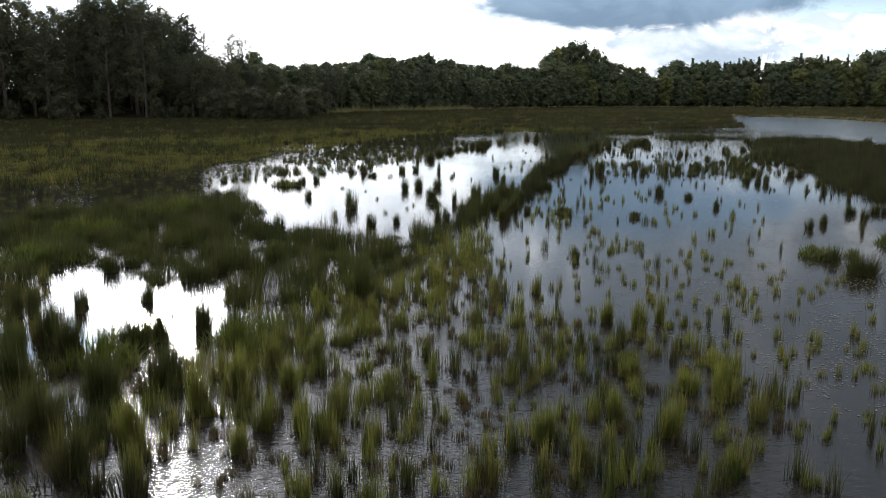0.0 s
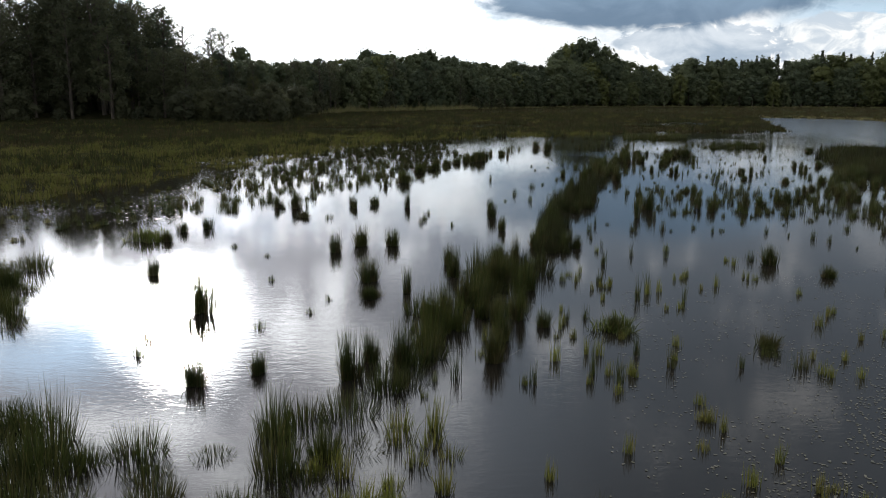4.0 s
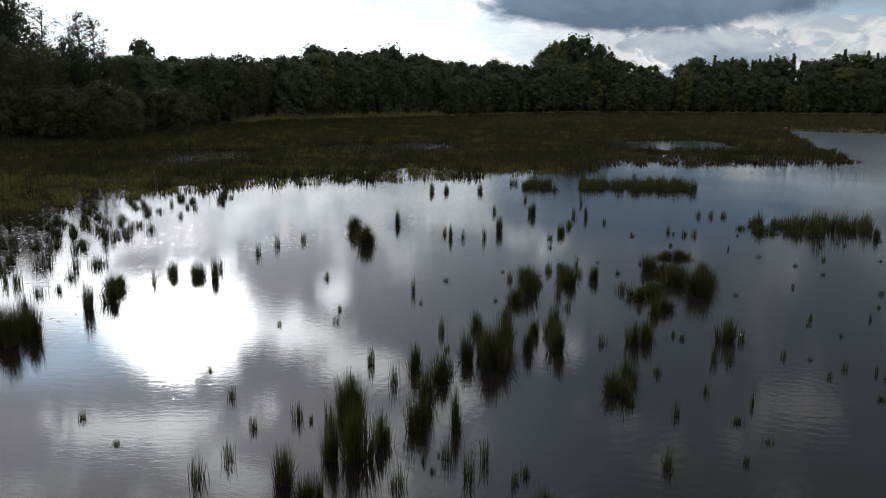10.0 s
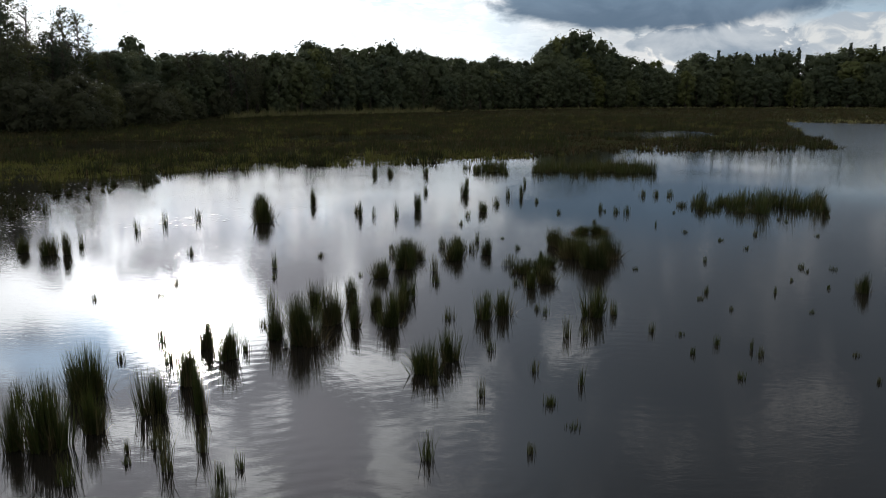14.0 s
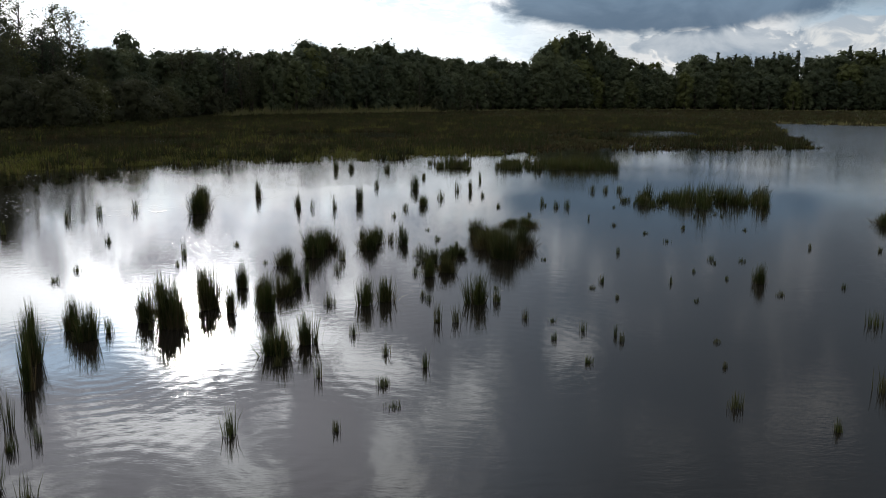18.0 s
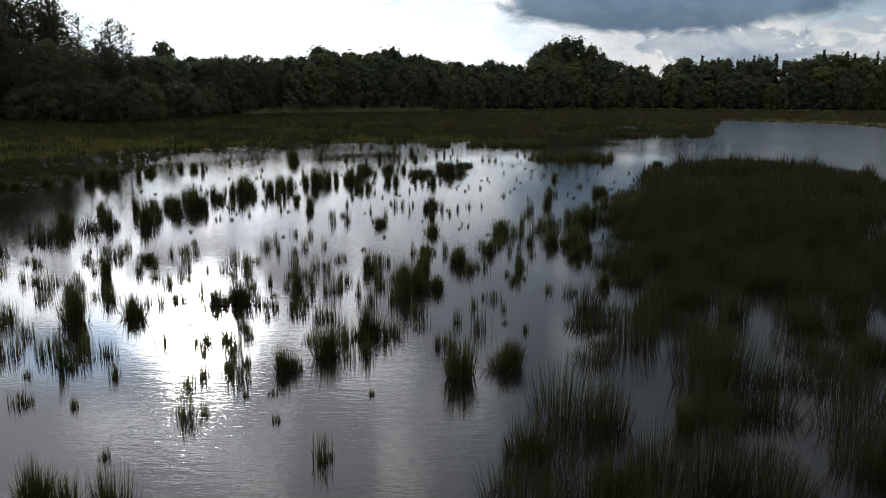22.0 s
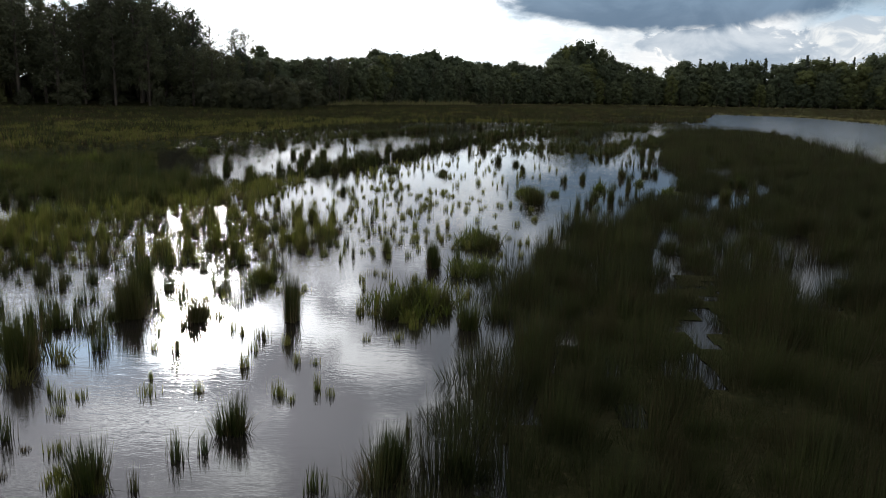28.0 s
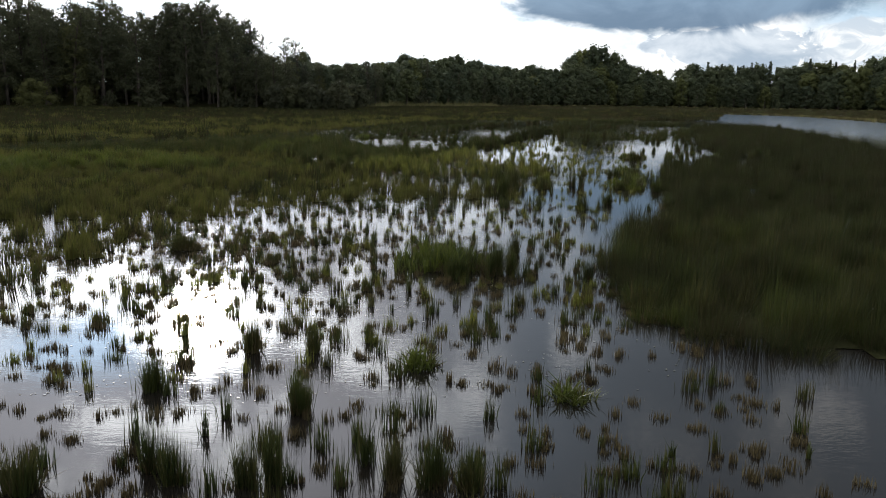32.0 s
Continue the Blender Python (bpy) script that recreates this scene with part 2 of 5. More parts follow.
def blade_material(name, young, old, tip, dry=0.12, gloss=0.45, through_light=0.35):
    """Rush and grass: hue drifts from blade to blade and over metres, ends straw-coloured, light passes through."""
    m, n = material(name)
    geo = n.add("ShaderNodeNewGeometry")
    rnd = geo.outputs["Random Per Island"]
    place = geo.outputs["Position"]
    drift = n.noise(place, 0.35, 3.0)
    fleck = n.noise(place, 9.0, 2.0)
    base = n.mix(n.math("ADD", n.math("MULTIPLY", rnd, 0.6), n.math("MULTIPLY", n.smooth(drift, 0.35, 0.65), 0.4)), young, old)
    base = n.mix(n.smooth(rnd, 1.0 - dry, 1.0 - dry + 0.02), base, tip)
    base = n.mix(n.math("MULTIPLY", n.smooth(fleck, 0.55, 0.75), 0.35), base, tip)
    broad = n.noise(n.vec("MULTIPLY", place, (0.05, 0.12, 0.0)), 1.0, 3.0, 0.6)
    base = n.mix(n.math("MULTIPLY", n.smooth(broad, 0.45, 0.60), 0.6), base, old)
    tuft = n.noise(n.vec("MULTIPLY", place, (1.0, 1.0, 0.15)), 0.9, 2.0, 0.5)
    base = n.mix(n.math("MULTIPLY", n.smooth(tuft, 0.50, 0.62), 0.65), base, n.mix(0.55, old, tip))
    base = n.mix(n.math("MULTIPLY", n.smooth(tuft, 0.45, 0.36), 0.55), base, young)
    skin = n.add("ShaderNodeBsdfPrincipled", {"Base Color": base, "Roughness": gloss, "Specular IOR Level": 0.3 if gloss < 0.5 else 0.06})
    back = n.add("ShaderNodeBsdfTranslucent", {"Color": base})
    finish(n, n.add("ShaderNodeMixShader", {0: through_light, 1: skin.outputs[0], 2: back.outputs[0]}).outputs[0])
    return m


M_RUSH = blade_material("rush_green", (0.082, 0.096, 0.022), (0.040, 0.054, 0.016), (0.15, 0.12, 0.045))
M_RUSH_DARK = blade_material("rush_dark", (0.070, 0.080, 0.027), (0.034, 0.040, 0.017), (0.085, 0.062, 0.032), 0.15, 0.6, 0.25)
M_RUSH_FRESH = blade_material("rush_fresh", (0.230, 0.235, 0.046), (0.110, 0.126, 0.030), (0.26, 0.21, 0.07), through_light=0.5)
M_RUSH_DRY = blade_material("rush_dry", (0.13, 0.10, 0.045), (0.07, 0.05, 0.025), (0.24, 0.19, 0.09), 0.3)
M_SEDGE = blade_material("sedge_bright", (0.150, 0.175, 0.028), (0.080, 0.105, 0.022), (0.20, 0.19, 0.055))
M_MEADOW = blade_material("marsh_meadow", (0.180, 0.178, 0.044), (0.088, 0.096, 0.028), (0.19, 0.15, 0.06), 0.14, 0.75)
M_FAR = blade_material("far_marsh", (0.088, 0.076, 0.032), (0.044, 0.042, 0.020), (0.13, 0.095, 0.05), 0.10, 0.85)
M_REED = blade_material("pale_reed", (0.29, 0.27, 0.11), (0.20, 0.20, 0.08), (0.36, 0.29, 0.15), 0.3, 0.7)


def leaf_material(name, young, old, fresh):
    m, n = material(name)
    geo = n.add("ShaderNodeNewGeometry")
    rnd = geo.outputs["Random Per Island"]
    each = n.add("ShaderNodeObjectInfo").outputs["Random"]
    drift = n.noise(geo.outputs["Position"], 0.25, 3.0)
    f = n.math("ADD", n.math("MULTIPLY", rnd, 0.25), n.math("ADD", n.math("MULTIPLY", each, 0.65), n.math("MULTIPLY", drift, 0.2)))
    base = n.mix(f, young, old)
    base = n.mix(n.math("MULTIPLY", n.smooth(each, 0.84, 0.96), 0.7), base, fresh)
    skin = n.add("ShaderNodeBsdfPrincipled", {"Base Color": base, "Roughness": 0.55, "Specular IOR Level": 0.06})
    back = n.add("ShaderNodeBsdfTranslucent", {"Color": base})
    finish(n, n.add("ShaderNodeMixShader", {0: 0.4, 1: skin.outputs[0], 2: back.outputs[0]}).outputs[0])
    return m


M_OAK = leaf_material("oak_leaf", (0.190, 0.210, 0.105), (0.088, 0.110, 0.070), (0.22, 0.23, 0.075))
M_ALDER = leaf_material("alder_leaf", (0.165, 0.170, 0.088), (0.085, 0.092, 0.058), (0.17, 0.17, 0.065))
M_PINE = leaf_material("pine_needle", (0.115, 0.130, 0.080), (0.070, 0.085, 0.055), (0.12, 0.12, 0.06))
M_BIRCH = leaf_material("birch_leaf", (0.130, 0.140, 0.055), (0.080, 0.095, 0.040), (0.14, 0.14, 0.05))
M_WILLOW = leaf_material("willow_leaf", (0.130, 0.132, 0.070), (0.068, 0.072, 0.045), (0.20, 0.20, 0.07))


def bark_material(name, light, dark):
    m, n = material(name)
    where = n.add("ShaderNodeTexCoord").outputs["Object"]
    grain = n.noise(n.vec("MULTIPLY", where, (6, 6, 1.2)), 1.0, 5.0, 0.65)
    bump = n.add("ShaderNodeBump", {"Height": grain, "Strength": 0.6, "Distance": 0.05})
    skin = n.add("ShaderNodeBsdfPrincipled", {"Base Color": n.mix(n.smooth(grain, 0.35, 0.65), dark, light), "Roughness": 0.9, "Normal": bump.outputs[0]})
    finish(n, skin.outputs[0])
    return m


M_BARK = bark_material("bark", (0.14, 0.11, 0.08), (0.05, 0.04, 0.03))
M_BARK_PALE = bark_material("birch_bark", (0.42, 0.40, 0.36), (0.12, 0.10, 0.09))


def ground_material():
    m, n = material("marsh_ground")
    place = n.add("ShaderNodeNewGeometry").outputs["Position"]
    a, b, c = n.noise(place, 0.06, 4.0), n.noise(place, 0.7, 5.0), n.noise(place, 7.0, 4.0)
    base = n.mix(n.smooth(a, 0.35, 0.65), (0.045, 0.050, 0.020), (0.060, 0.050, 0.026))
    base = n.mix(n.smooth(b, 0.45, 0.7), base, (0.036, 0.042, 0.018))
    base = n.mix(n.math("MULTIPLY", n.smooth(c, 0.5, 0.75), 0.5), base, (0.13, 0.105, 0.05))
    bump = n.add("ShaderNodeBump", {"Height": n.math("ADD", b, c), "Strength": 0.7, "Distance": 0.15})
    finish(n, n.add("ShaderNodeBsdfPrincipled", {"Base Color": base, "Roughness": 1.0, "Specular IOR Level": 0.0, "Normal": bump.outputs[0]}).outputs[0])
    return m


def water_material():
    """Dark peaty pond: calm and mirror-like, with wind ripples that come and go in patches."""
    m, n = material("pond_water")
    place = n.add("ShaderNodeNewGeometry").outputs["Position"]
    lean = n.add("ShaderNodeMapping", {"Vector": place, "Rotation": (0, 0, radians(-29.5)), "Scale": (1.0, 2.6, 1.0)}).outputs[0]
    wave = n.noise(lean, 2.2, 3.0, 0.5, 0.6)
    chop = n.noise(lean, 9.0, 2.0, 0.5, 0.4)
    gust = n.smooth(n.noise(place, 0.045, 2.0), 0.42, 0.62, 0.7, 2.2)
    lake = n.math("MULTIPLY", n.smooth(n.add("ShaderNodeSeparateXYZ", {0: place}).outputs[0], 44.0, 66.0), 3.0)
    stir = n.vec("LENGTH", n.vec("MULTIPLY", n.vec("SUBTRACT", place, (2.2, 10.5, 0.0)), (1.0, 0.9, 0.0)))
    gust = n.math("ADD", n.math("ADD", gust, lake), n.smooth(stir, 4.0, 10.0, 15.0, 0.0))
    height = n.math("MULTIPLY", n.math("ADD", wave, n.math("MULTIPLY", chop, 0.5)), gust)
    # wavelets spreading in rings where gusts strike the open middle of the pond
    for x, y, reach in ((18.5, 83.0, 6.0), (22.5, 80.0, 6.5), (20.5, 78.5, 6.0), (25.5, 84.5, 7.0)):
        off = n.vec("SUBTRACT", place, (x, y, 0.0))
        crest = n.add("ShaderNodeTexWave", {"Vector": off, "Scale": 0.95, "Distortion": 3.0, "Detail": 2.0, "Detail Scale": 0.6, "Detail Roughness": 0.5}, wave_type="RINGS", rings_direction="Z").outputs["Fac"]
        height = n.math("MULTIPLY_ADD", crest, n.smooth(n.vec("LENGTH", off), reach * 0.2, reach, 0.38, 0.0), height)
    bump = n.add("ShaderNodeBump", {"Height": height, "Strength": 1.0, "Distance": RIPPLE})
    murk = n.mix(n.noise(place, 0.5, 4.0), (0.016, 0.013, 0.010), (0.030, 0.025, 0.018))
    finish(n, n.add("ShaderNodeBsdfPrincipled", {"Base Color": murk, "Roughness": n.math("ADD", 0.015, n.math("MULTIPLY", lake, 0.055)), "IOR": 1.333, "Normal": bump.outputs[0]}).outputs[0])
    return m


RIPPLE = 0.0015
M_GROUND, M_WATER = ground_material(), water_material()


def floating_leaf_material():
    m, n = material("pondweed_leaf")
    rnd = n.add("ShaderNodeNewGeometry").outputs["Random Per Island"]
    base = n.mix(rnd, (0.10, 0.095, 0.05), (0.24, 0.21, 0.14))
    finish(n, n.add("ShaderNodeBsdfPrincipled", {"Base Color": base, "Roughness": 0.35, "Specular IOR Level": 0.5}).outputs[0])
    return m


M_PADS = floating_leaf_material()


# ---- mesh helpers ----
def mesh_of(name, co, faces_quads, faces_tris, mat, smooth=False):
    """One mesh from arrays of corners, four-sided and three-sided faces."""
    me = bpy.data.meshes.new(name)
    q, t = np.asarray(faces_quads, np.int32).reshape(-1, 4), np.asarray(faces_tris, np.int32).reshape(-1, 3)
    me.vertices.add(len(co))
    me.vertices.foreach_set("co", np.asarray(co, np.float32).ravel())
    me.loops.add(q.size + t.size)
    me.loops.foreach_set("vertex_index", np.concatenate([q.ravel(), t.ravel()]))
    me.polygons.add(len(q) + len(t))
    me.polygons.foreach_set("loop_start", np.concatenate([np.arange(len(q)) * 4, q.size + np.arange(len(t)) * 3]).astype(np.int32))
    if smooth:
        me.polygons.foreach_set("use_smooth", np.ones(len(q) + len(t), bool))
    me.update(calc_edges=True)
    me.materials.append(mat)
    return me


def blades_toward(rng, base, height, width, shift, face, droop):
    """Corners and faces of many bent, tapering blades: base and shift of the tip (n, 3), height, width and facing (n,)."""
    n = len(base)
    wide = np.stack([np.cos(face), np.sin(face), np.zeros(n)], 1) * (np.asarray(width) / 2)[:, None]
    up = np.array([0, 0, 1.0]) * np.asarray(height)[:, None]
    mid = base + up * 0.55 + shift * droop
    tip = base + up + shift
    co = np.stack([base - wide * 0.8, base + wide * 0.8, mid + wide, mid - wide, tip], 1).reshape(-1, 3)
    k = (np.arange(n) * 5)[:, None]
    return co, k + np.array([0, 1, 2, 3]), k + np.array([3, 2, 4])


def spikes(base, height, width, shift, face):
    """Straight stems, each one slender triangle."""
    n = len(base)
    wide = np.stack([np.cos(face), np.sin(face), np.zeros(n)], 1) * (np.asarray(width) / 2)[:, None]
    tip = base + np.array([0, 0, 1.0]) * np.asarray(height)[:, None] + shift
    return np.stack([base - wide, base + wide, tip], 1).reshape(-1, 3), (np.arange(n) * 3)[:, None] + np.arange(3)


def stand(rng, base, height, width, shift, bent=0.25):
    """Corners and faces of a stand of stems: most of them straight, some bent over."""
    n = len(base)
    face = rng.uniform(0, 6.28, n)
    k = int(n * bent)
    order = rng.permutation(n)
    i, j = order[:k], order[k:]
    co, q, t = blades_toward(rng, base[i], height[i] * 0.95, width[i] * 0.8, shift[i] * 1.9, face[i], 0.3)
    sc, st = spikes(base[j], height[j], width[j] * 1.3, shift[j], face[j])
    return np.concatenate([co, sc]), q, np.concatenate([t, st + len(co)])


def inside(points, poly):
    """Which of the (n, 2) points lie in the polygon."""
    x, y = points[:, 0], points[:, 1]
    hit = np.zeros(len(points), bool)
    for (x0, y0), (x1, y1) in zip(poly, [*poly[1:], poly[0]]):
        cross = (y0 > y) != (y1 > y)
        hit ^= cross & (x < (x1 - x0) * (y - y0) / (y1 - y0 + 1e-9) + x0)
    return hit


def wavy(points, size, seed):
    """Smooth random values, about -1 to 1, over the plan: a sum of sines with bent axes."""
    r = np.random.RandomState(seed)
    v = np.zeros(len(points))
    for i in range(9):
        a, f, p = r.uniform(0, 2 * np.pi), r.uniform(0.5, 1.9) / size * 2 * np.pi, r.uniform(0, 6.28)
        u = points[:, 0] * np.cos(a) + points[:, 1] * np.sin(a)
        w = points[:, 1] * np.cos(a) - points[:, 0] * np.sin(a)
        v += np.sin(u * f + p + 1.4 * np.sin(w * f * 0.7 + p * 2))
    return v / 3.4


def part(name, me, parent, label=""):
    ob = new(name, me)
    ob.parent = parent
    return tagged(ob, label)


# ---- plan of the marsh (metres; the flight starts near 0, 0 and heads along +y) ----
BED_EAST = [(37, -8), (39, 12), (41, 30), (44, 46), (47.7, 65), (50.3, 77), (52, 84), (54, 98), (53, 104), (48.7, 107), (44, 104), (40, 96), (36, 84), (33.7, 74), (32.6, 68), (31, 61), (29.5, 54.5), (28, 48.6), (27.1, 43), (25.8, 36.8), (25, 31.5), (23, 26.7), (21, 22), (19, 18), (16.5, 12.8), (14.4, 6.2), (13.5, 0.2), (13.2, -2.6), (12.2, -6), (11, -8)]
BED_EAST_SOUTH = [(8, -22.5), (12, -24), (36, -27), (37, -8), (11, -8), (10, -9.5), (8.8, -12), (7.7, -17)]
BED_BAND = [(-34, 18), (-22, 22), (-14, 24), (-11.7, 23), (-10.8, 24), (-9, 21.4), (-6.3, 20.7), (-4.2, 19.8), (-2.9, 15), (-1.4, 18.2), (0.5, 22.6), (3.5, 33.7), (6, 45), (4.9, 43), (3, 36), (0.6, 29.5), (-1, 28), (-3.5, 30.5), (-5.9, 31.5), (-8.6, 38.4), (-11, 45), (-16, 37), (-22, 29), (-32, 22)]
BED_ROW = [(5.6, 42), (6.9, 46.1), (7.3, 47.7), (7.8, 49.4), (8.1, 52), (8.8, 56.1), (10.4, 61.8), (12.2, 68.6), (13.4, 73), (14.2, 72.5), (12.4, 66), (10.9, 58.7), (9.7, 55.6), (8.8, 51.6), (8.4, 48.6), (8.2, 46.2), (6.6, 42)]
BED_ROW_SOUTH = [(4.9, 43.4), (4.5, 40.2), (4.3, 38.1), (3.4, 36.0), (5.2, 36.1), (5.8, 37.7), (6.4, 40.3), (6.9, 43.5), (6.2, 44.6)]
BED_SOUTH = [(-70, -34), (-10, -25), (-7, -20.5), (-6, -12), (-5.9, -9.2), (-4, -8.1), (-3.1, -4.2), (-1, -3.8), (2, -3.3), (4.7, -1.8), (6.8, -1.6), (6.6, 0.5), (4.3, 1), (0, 4.5), (-3, 8.5), (-5, 8), (-5.6, 11.4), (-7.1, 14.2), (-9.4, 18), (-11.4, 22.6), (-14, 24), (-34, 17), (-70, 10)]
MEADOW_WEST = [(-140, 60), (-70, 10), (-45, 24), (-36, 33), (-27, 45), (-20, 56), (-17, 67), (-15.5, 77), (-13, 83), (-10, 95), (-5, 115), (1, 124), (9, 128), (20, 132), (25, 136), (36, 145), (60, 151), (66, 176), (86, 236), (60, 275), (-35, 280), (-42, 200), (-100, 172), (-140, 140)]
BED_FIRST = [(-3.4, 14), (-3.0, 17), (-1.5, 21), (0.8, 26), (3.4, 31), (4.6, 29), (3.2, 22.7), (1.6, 16), (-0.4, 12.5), (-2.4, 11.5)]
BED_CORNER = [(-10, 13.5), (-7.4, 14.4), (-5.4, 11.8), (-3.4, 13), (-2.6, 11.4), (-4, 8), (-6, 7.4), (-10, 9)]
STRIP = [(22.1, 123.7), (24.6, 123.9), (24.5, 128), (21.8, 128)]
STRIP_EAST = [(26.9, 124), (34.1, 123.5), (35, 129), (27.1, 129)]
ISLE = [(32.2, 106), (34, 105.2), (38.3, 105.4), (39.4, 109), (36, 109.6), (32.6, 109)]
REEDS_WEST = [(-40, 262), (-34, 262), (-30, 290), (-14, 306), (12, 346), (8, 354), (-22, 312), (-38, 288)]
REEDS_NORTH = [(12, 348), (66, 426), (130, 434), (228, 404), (300, 366), (300, 380), (229, 417), (130, 446), (67, 438), (8, 354)]
REEDS_LAKE = [(84, 241), (94, 231), (103, 223), (104, 200), (102, 181), (99, 150), (97, 110), (103, 110), (105, 150), (109, 182), (111, 203), (109, 228), (98, 240)]
FAR_MARSH = [(-35, 280), (60, 275), (86, 239), (94, 231), (103, 223), (104, 200), (102, 181), (99, 150), (97, 110), (110, 70), (420, 70), (420, 410), (229, 416), (130, 446), (67, 438), (8, 350)]
POOLS = [
    [(-11.2, 23.3), (-9.1, 20.8), (-6.3, 20.1), (-5.3, 19.4), (-4.4, 19.4), (-2.9, 14.4), (-3.5, 13.1), (-5.1, 13.3), (-5.2, 12.2), (-6.9, 14.4)],
    [(26.7, 41.5), (27.5, 40.4), (22.7, 23.6), (22.7, 24.8)],
    [(24.7, 28.3), (25.1, 27.7), (21.2, 14.0), (21.1, 14.9)],
    [(21.3, 19.9), (21.0, 16.3), (18.8, 7.3), (18.2, 5.8), (18.5, 8.0)],
    [(22.7, 16.5), (25.0, 18.5), (21.8, 11.6), (18.8, 3.1), (17.8, 0.3), (17.1, -0.5), (17.1, 0.2), (17.9, 3.3), (19.0, 5.3)],
    [(25.1, 17.8), (24.9, 15.3), (26.6, 17.5), (24.5, 10.7), (22.0, 4.7), (20.6, 4.5), (21.8, 7.7)],
    [(16.5, 1.7), (16.6, 1.1), (15.9, -2.1), (15.8, -1.9)],
    [(29.7, 45.2), (30.7, 45.3), (30.2, 43.2), (31.1, 43.3), (32.0, 44.6), (33.2, 47.2), (31.5, 41.8), (29.8, 37.9), (29.0, 35.9), (28.2, 34.5), (27.6, 34.8), (27.7, 36.3)],
    [(28.5, 36.4), (29.8, 37.5), (28.1, 32.2), (27.7, 31.0), (27.0, 30.9)],
    [(31.7, 41.2), (33.5, 44.4), (30.6, 36.9), (29.5, 35.3)],
    [(37.0, 59.9), (37.7, 60.0), (33.5, 48.1), (33.7, 49.4)],
    [(25.8, 40.7), (26.3, 39.1), (26.7, 37.7), (26.4, 34.5), (25.8, 34.3), (25.4, 35.3)],
    [(30.6, 35.4), (31.0, 35.6), (29.4, 32.5), (29.2, 32.4)],
    [(30, 40.9), (32.1, 44.7), (31.5, 42.1), (29.4, 37.2), (27.6, 31.5), (28.4, 30), (30.1, 32.8), (30.9, 32.8), (27.6, 26), (26.1, 23.3), (24.3, 20.2), (23.2, 18.6), (23, 20.9), (24.1, 23.2), (24.7, 24.8), (25.5, 26.6), (26.5, 29.8), (28.1, 34.9)],
    [(30.9, 56.8), (32.3, 57.3), (31.3, 52.2), (30.2, 52.5)],
    [(32.6, 54.1), (34.7, 61.6), (35.6, 61.6), (33.3, 52.9), (32, 48.2), (31.2, 49.3)],
    [(31, 172), (45, 169), (58, 175), (56, 195), (40, 194)],
    [(-6, 164), (6, 162), (18, 166), (16, 184), (0, 183)],
    [(-27, 146), (-12, 144), (-3, 149), (-7, 165), (-24, 164)],
]


# ---- ground and water ----
# the front of the wood, from west to east
EDGE = [(-190, 120), (-140, 152), (-101, 177), (-76, 188), (-54, 190), (-45, 212), (-42, 250), (-38, 288), (-22, 312), (8, 354), (40, 405), (70, 438), (130, 447), (180, 436), (229, 418), (300, 380), (360, 320)]


def from_bank(p):
    """Distance of plan points from the meadow's pond-side bank."""
    bank = np.array(MEADOW_WEST[4:17], float)
    margin = np.full(len(p), 1e9)
    for a, c in zip(bank, bank[1:]):
        f = np.clip(((p - a) @ (c - a)) / ((c - a) @ (c - a)), 0, 1)
        margin = np.minimum(margin, np.hypot(*(p - a - f[:, None] * (c - a)).T))
    return margin


def build_ground():
    xs = np.concatenate([[-2400, -1200, -700, -450, -300, -220], np.arange(-180, 181, 3.0), [220, 300, 450, 700, 1200, 2400]])
    ys = np.concatenate([[-2400, -1000, -400, -150, -90], np.arange(-60, 461, 3.0), [500, 600, 800, 1200, 2600]])
    gx, gy = np.meshgrid(xs, ys)
    p = np.stack([gx.ravel(), gy.ravel()], 1)
    z = np.full(len(p), -0.55) + 0.1 * wavy(p, 18, 3)
    wet = 0.5 * wavy(p, 40, 8) + 0.5 * wavy(p, 15, 9)
    margin = from_bank(p)
    dry = (wet > -0.62) & (margin > 7 + 5 * wavy(p, 20, 12))
    z[inside(p, MEADOW_WEST)] = np.where(dry, 0.06, -0.10)[inside(p, MEADOW_WEST)]
    south = inside(p, BED_SOUTH) & (p[:, 1] > -9) & (p[:, 0] < -8)
    z[south] = np.where(wavy(p, 11, 10) > -0.35, 0.05, -0.12)[south]
    for hole in POOLS:
        z[inside(p, hole)] = -0.3
    z[inside(p, FAR_MARSH)] = 0.09
    wood = inside(p, [*EDGE, (2500, 320), (2500, 2700), (-2500, 2700), (-2500, 100)])
    e = np.array(EDGE, float)
    far = np.full(len(p), 1e9)
    for a, c in zip(e, e[1:]):
        f = np.clip(((p - a) @ (c - a)) / ((c - a) @ (c - a)), 0, 1)
        far = np.minimum(far, np.hypot(*(p - a - f[:, None] * (c - a)).T))
    z[wood] = 0.4 + 0.12 * np.clip(far[wood] - 8, 0, 60)
    z[(p[:, 0] > 300) | (p[:, 1] < -85)] = 0.5
    z += 0.03 * wavy(p, 9, 5)
    nx = len(xs)
    i = (np.arange(len(ys) - 1)[:, None] * nx + np.arange(nx - 1)).ravel()
    co = np.column_stack([p, z])
    tagged(new("ground", mesh_of("ground", co, np.stack([i, i + 1, i + nx + 1, i + nx], 1), [], M_GROUND, True)), "peaty marsh ground under shallow water and sedge", "ground", kind="structure")
    w = [(-2300, -2300, 0), (2300, -2300, 0), (2300, 2500, 0), (-2300, 2500, 0)]
    tagged(new("water", mesh_of("water", w, [[0, 1, 2, 3]], [], M_WATER)), "dark calm pond water mirroring a cloudy sky", "water", kind="structure")


build_ground()


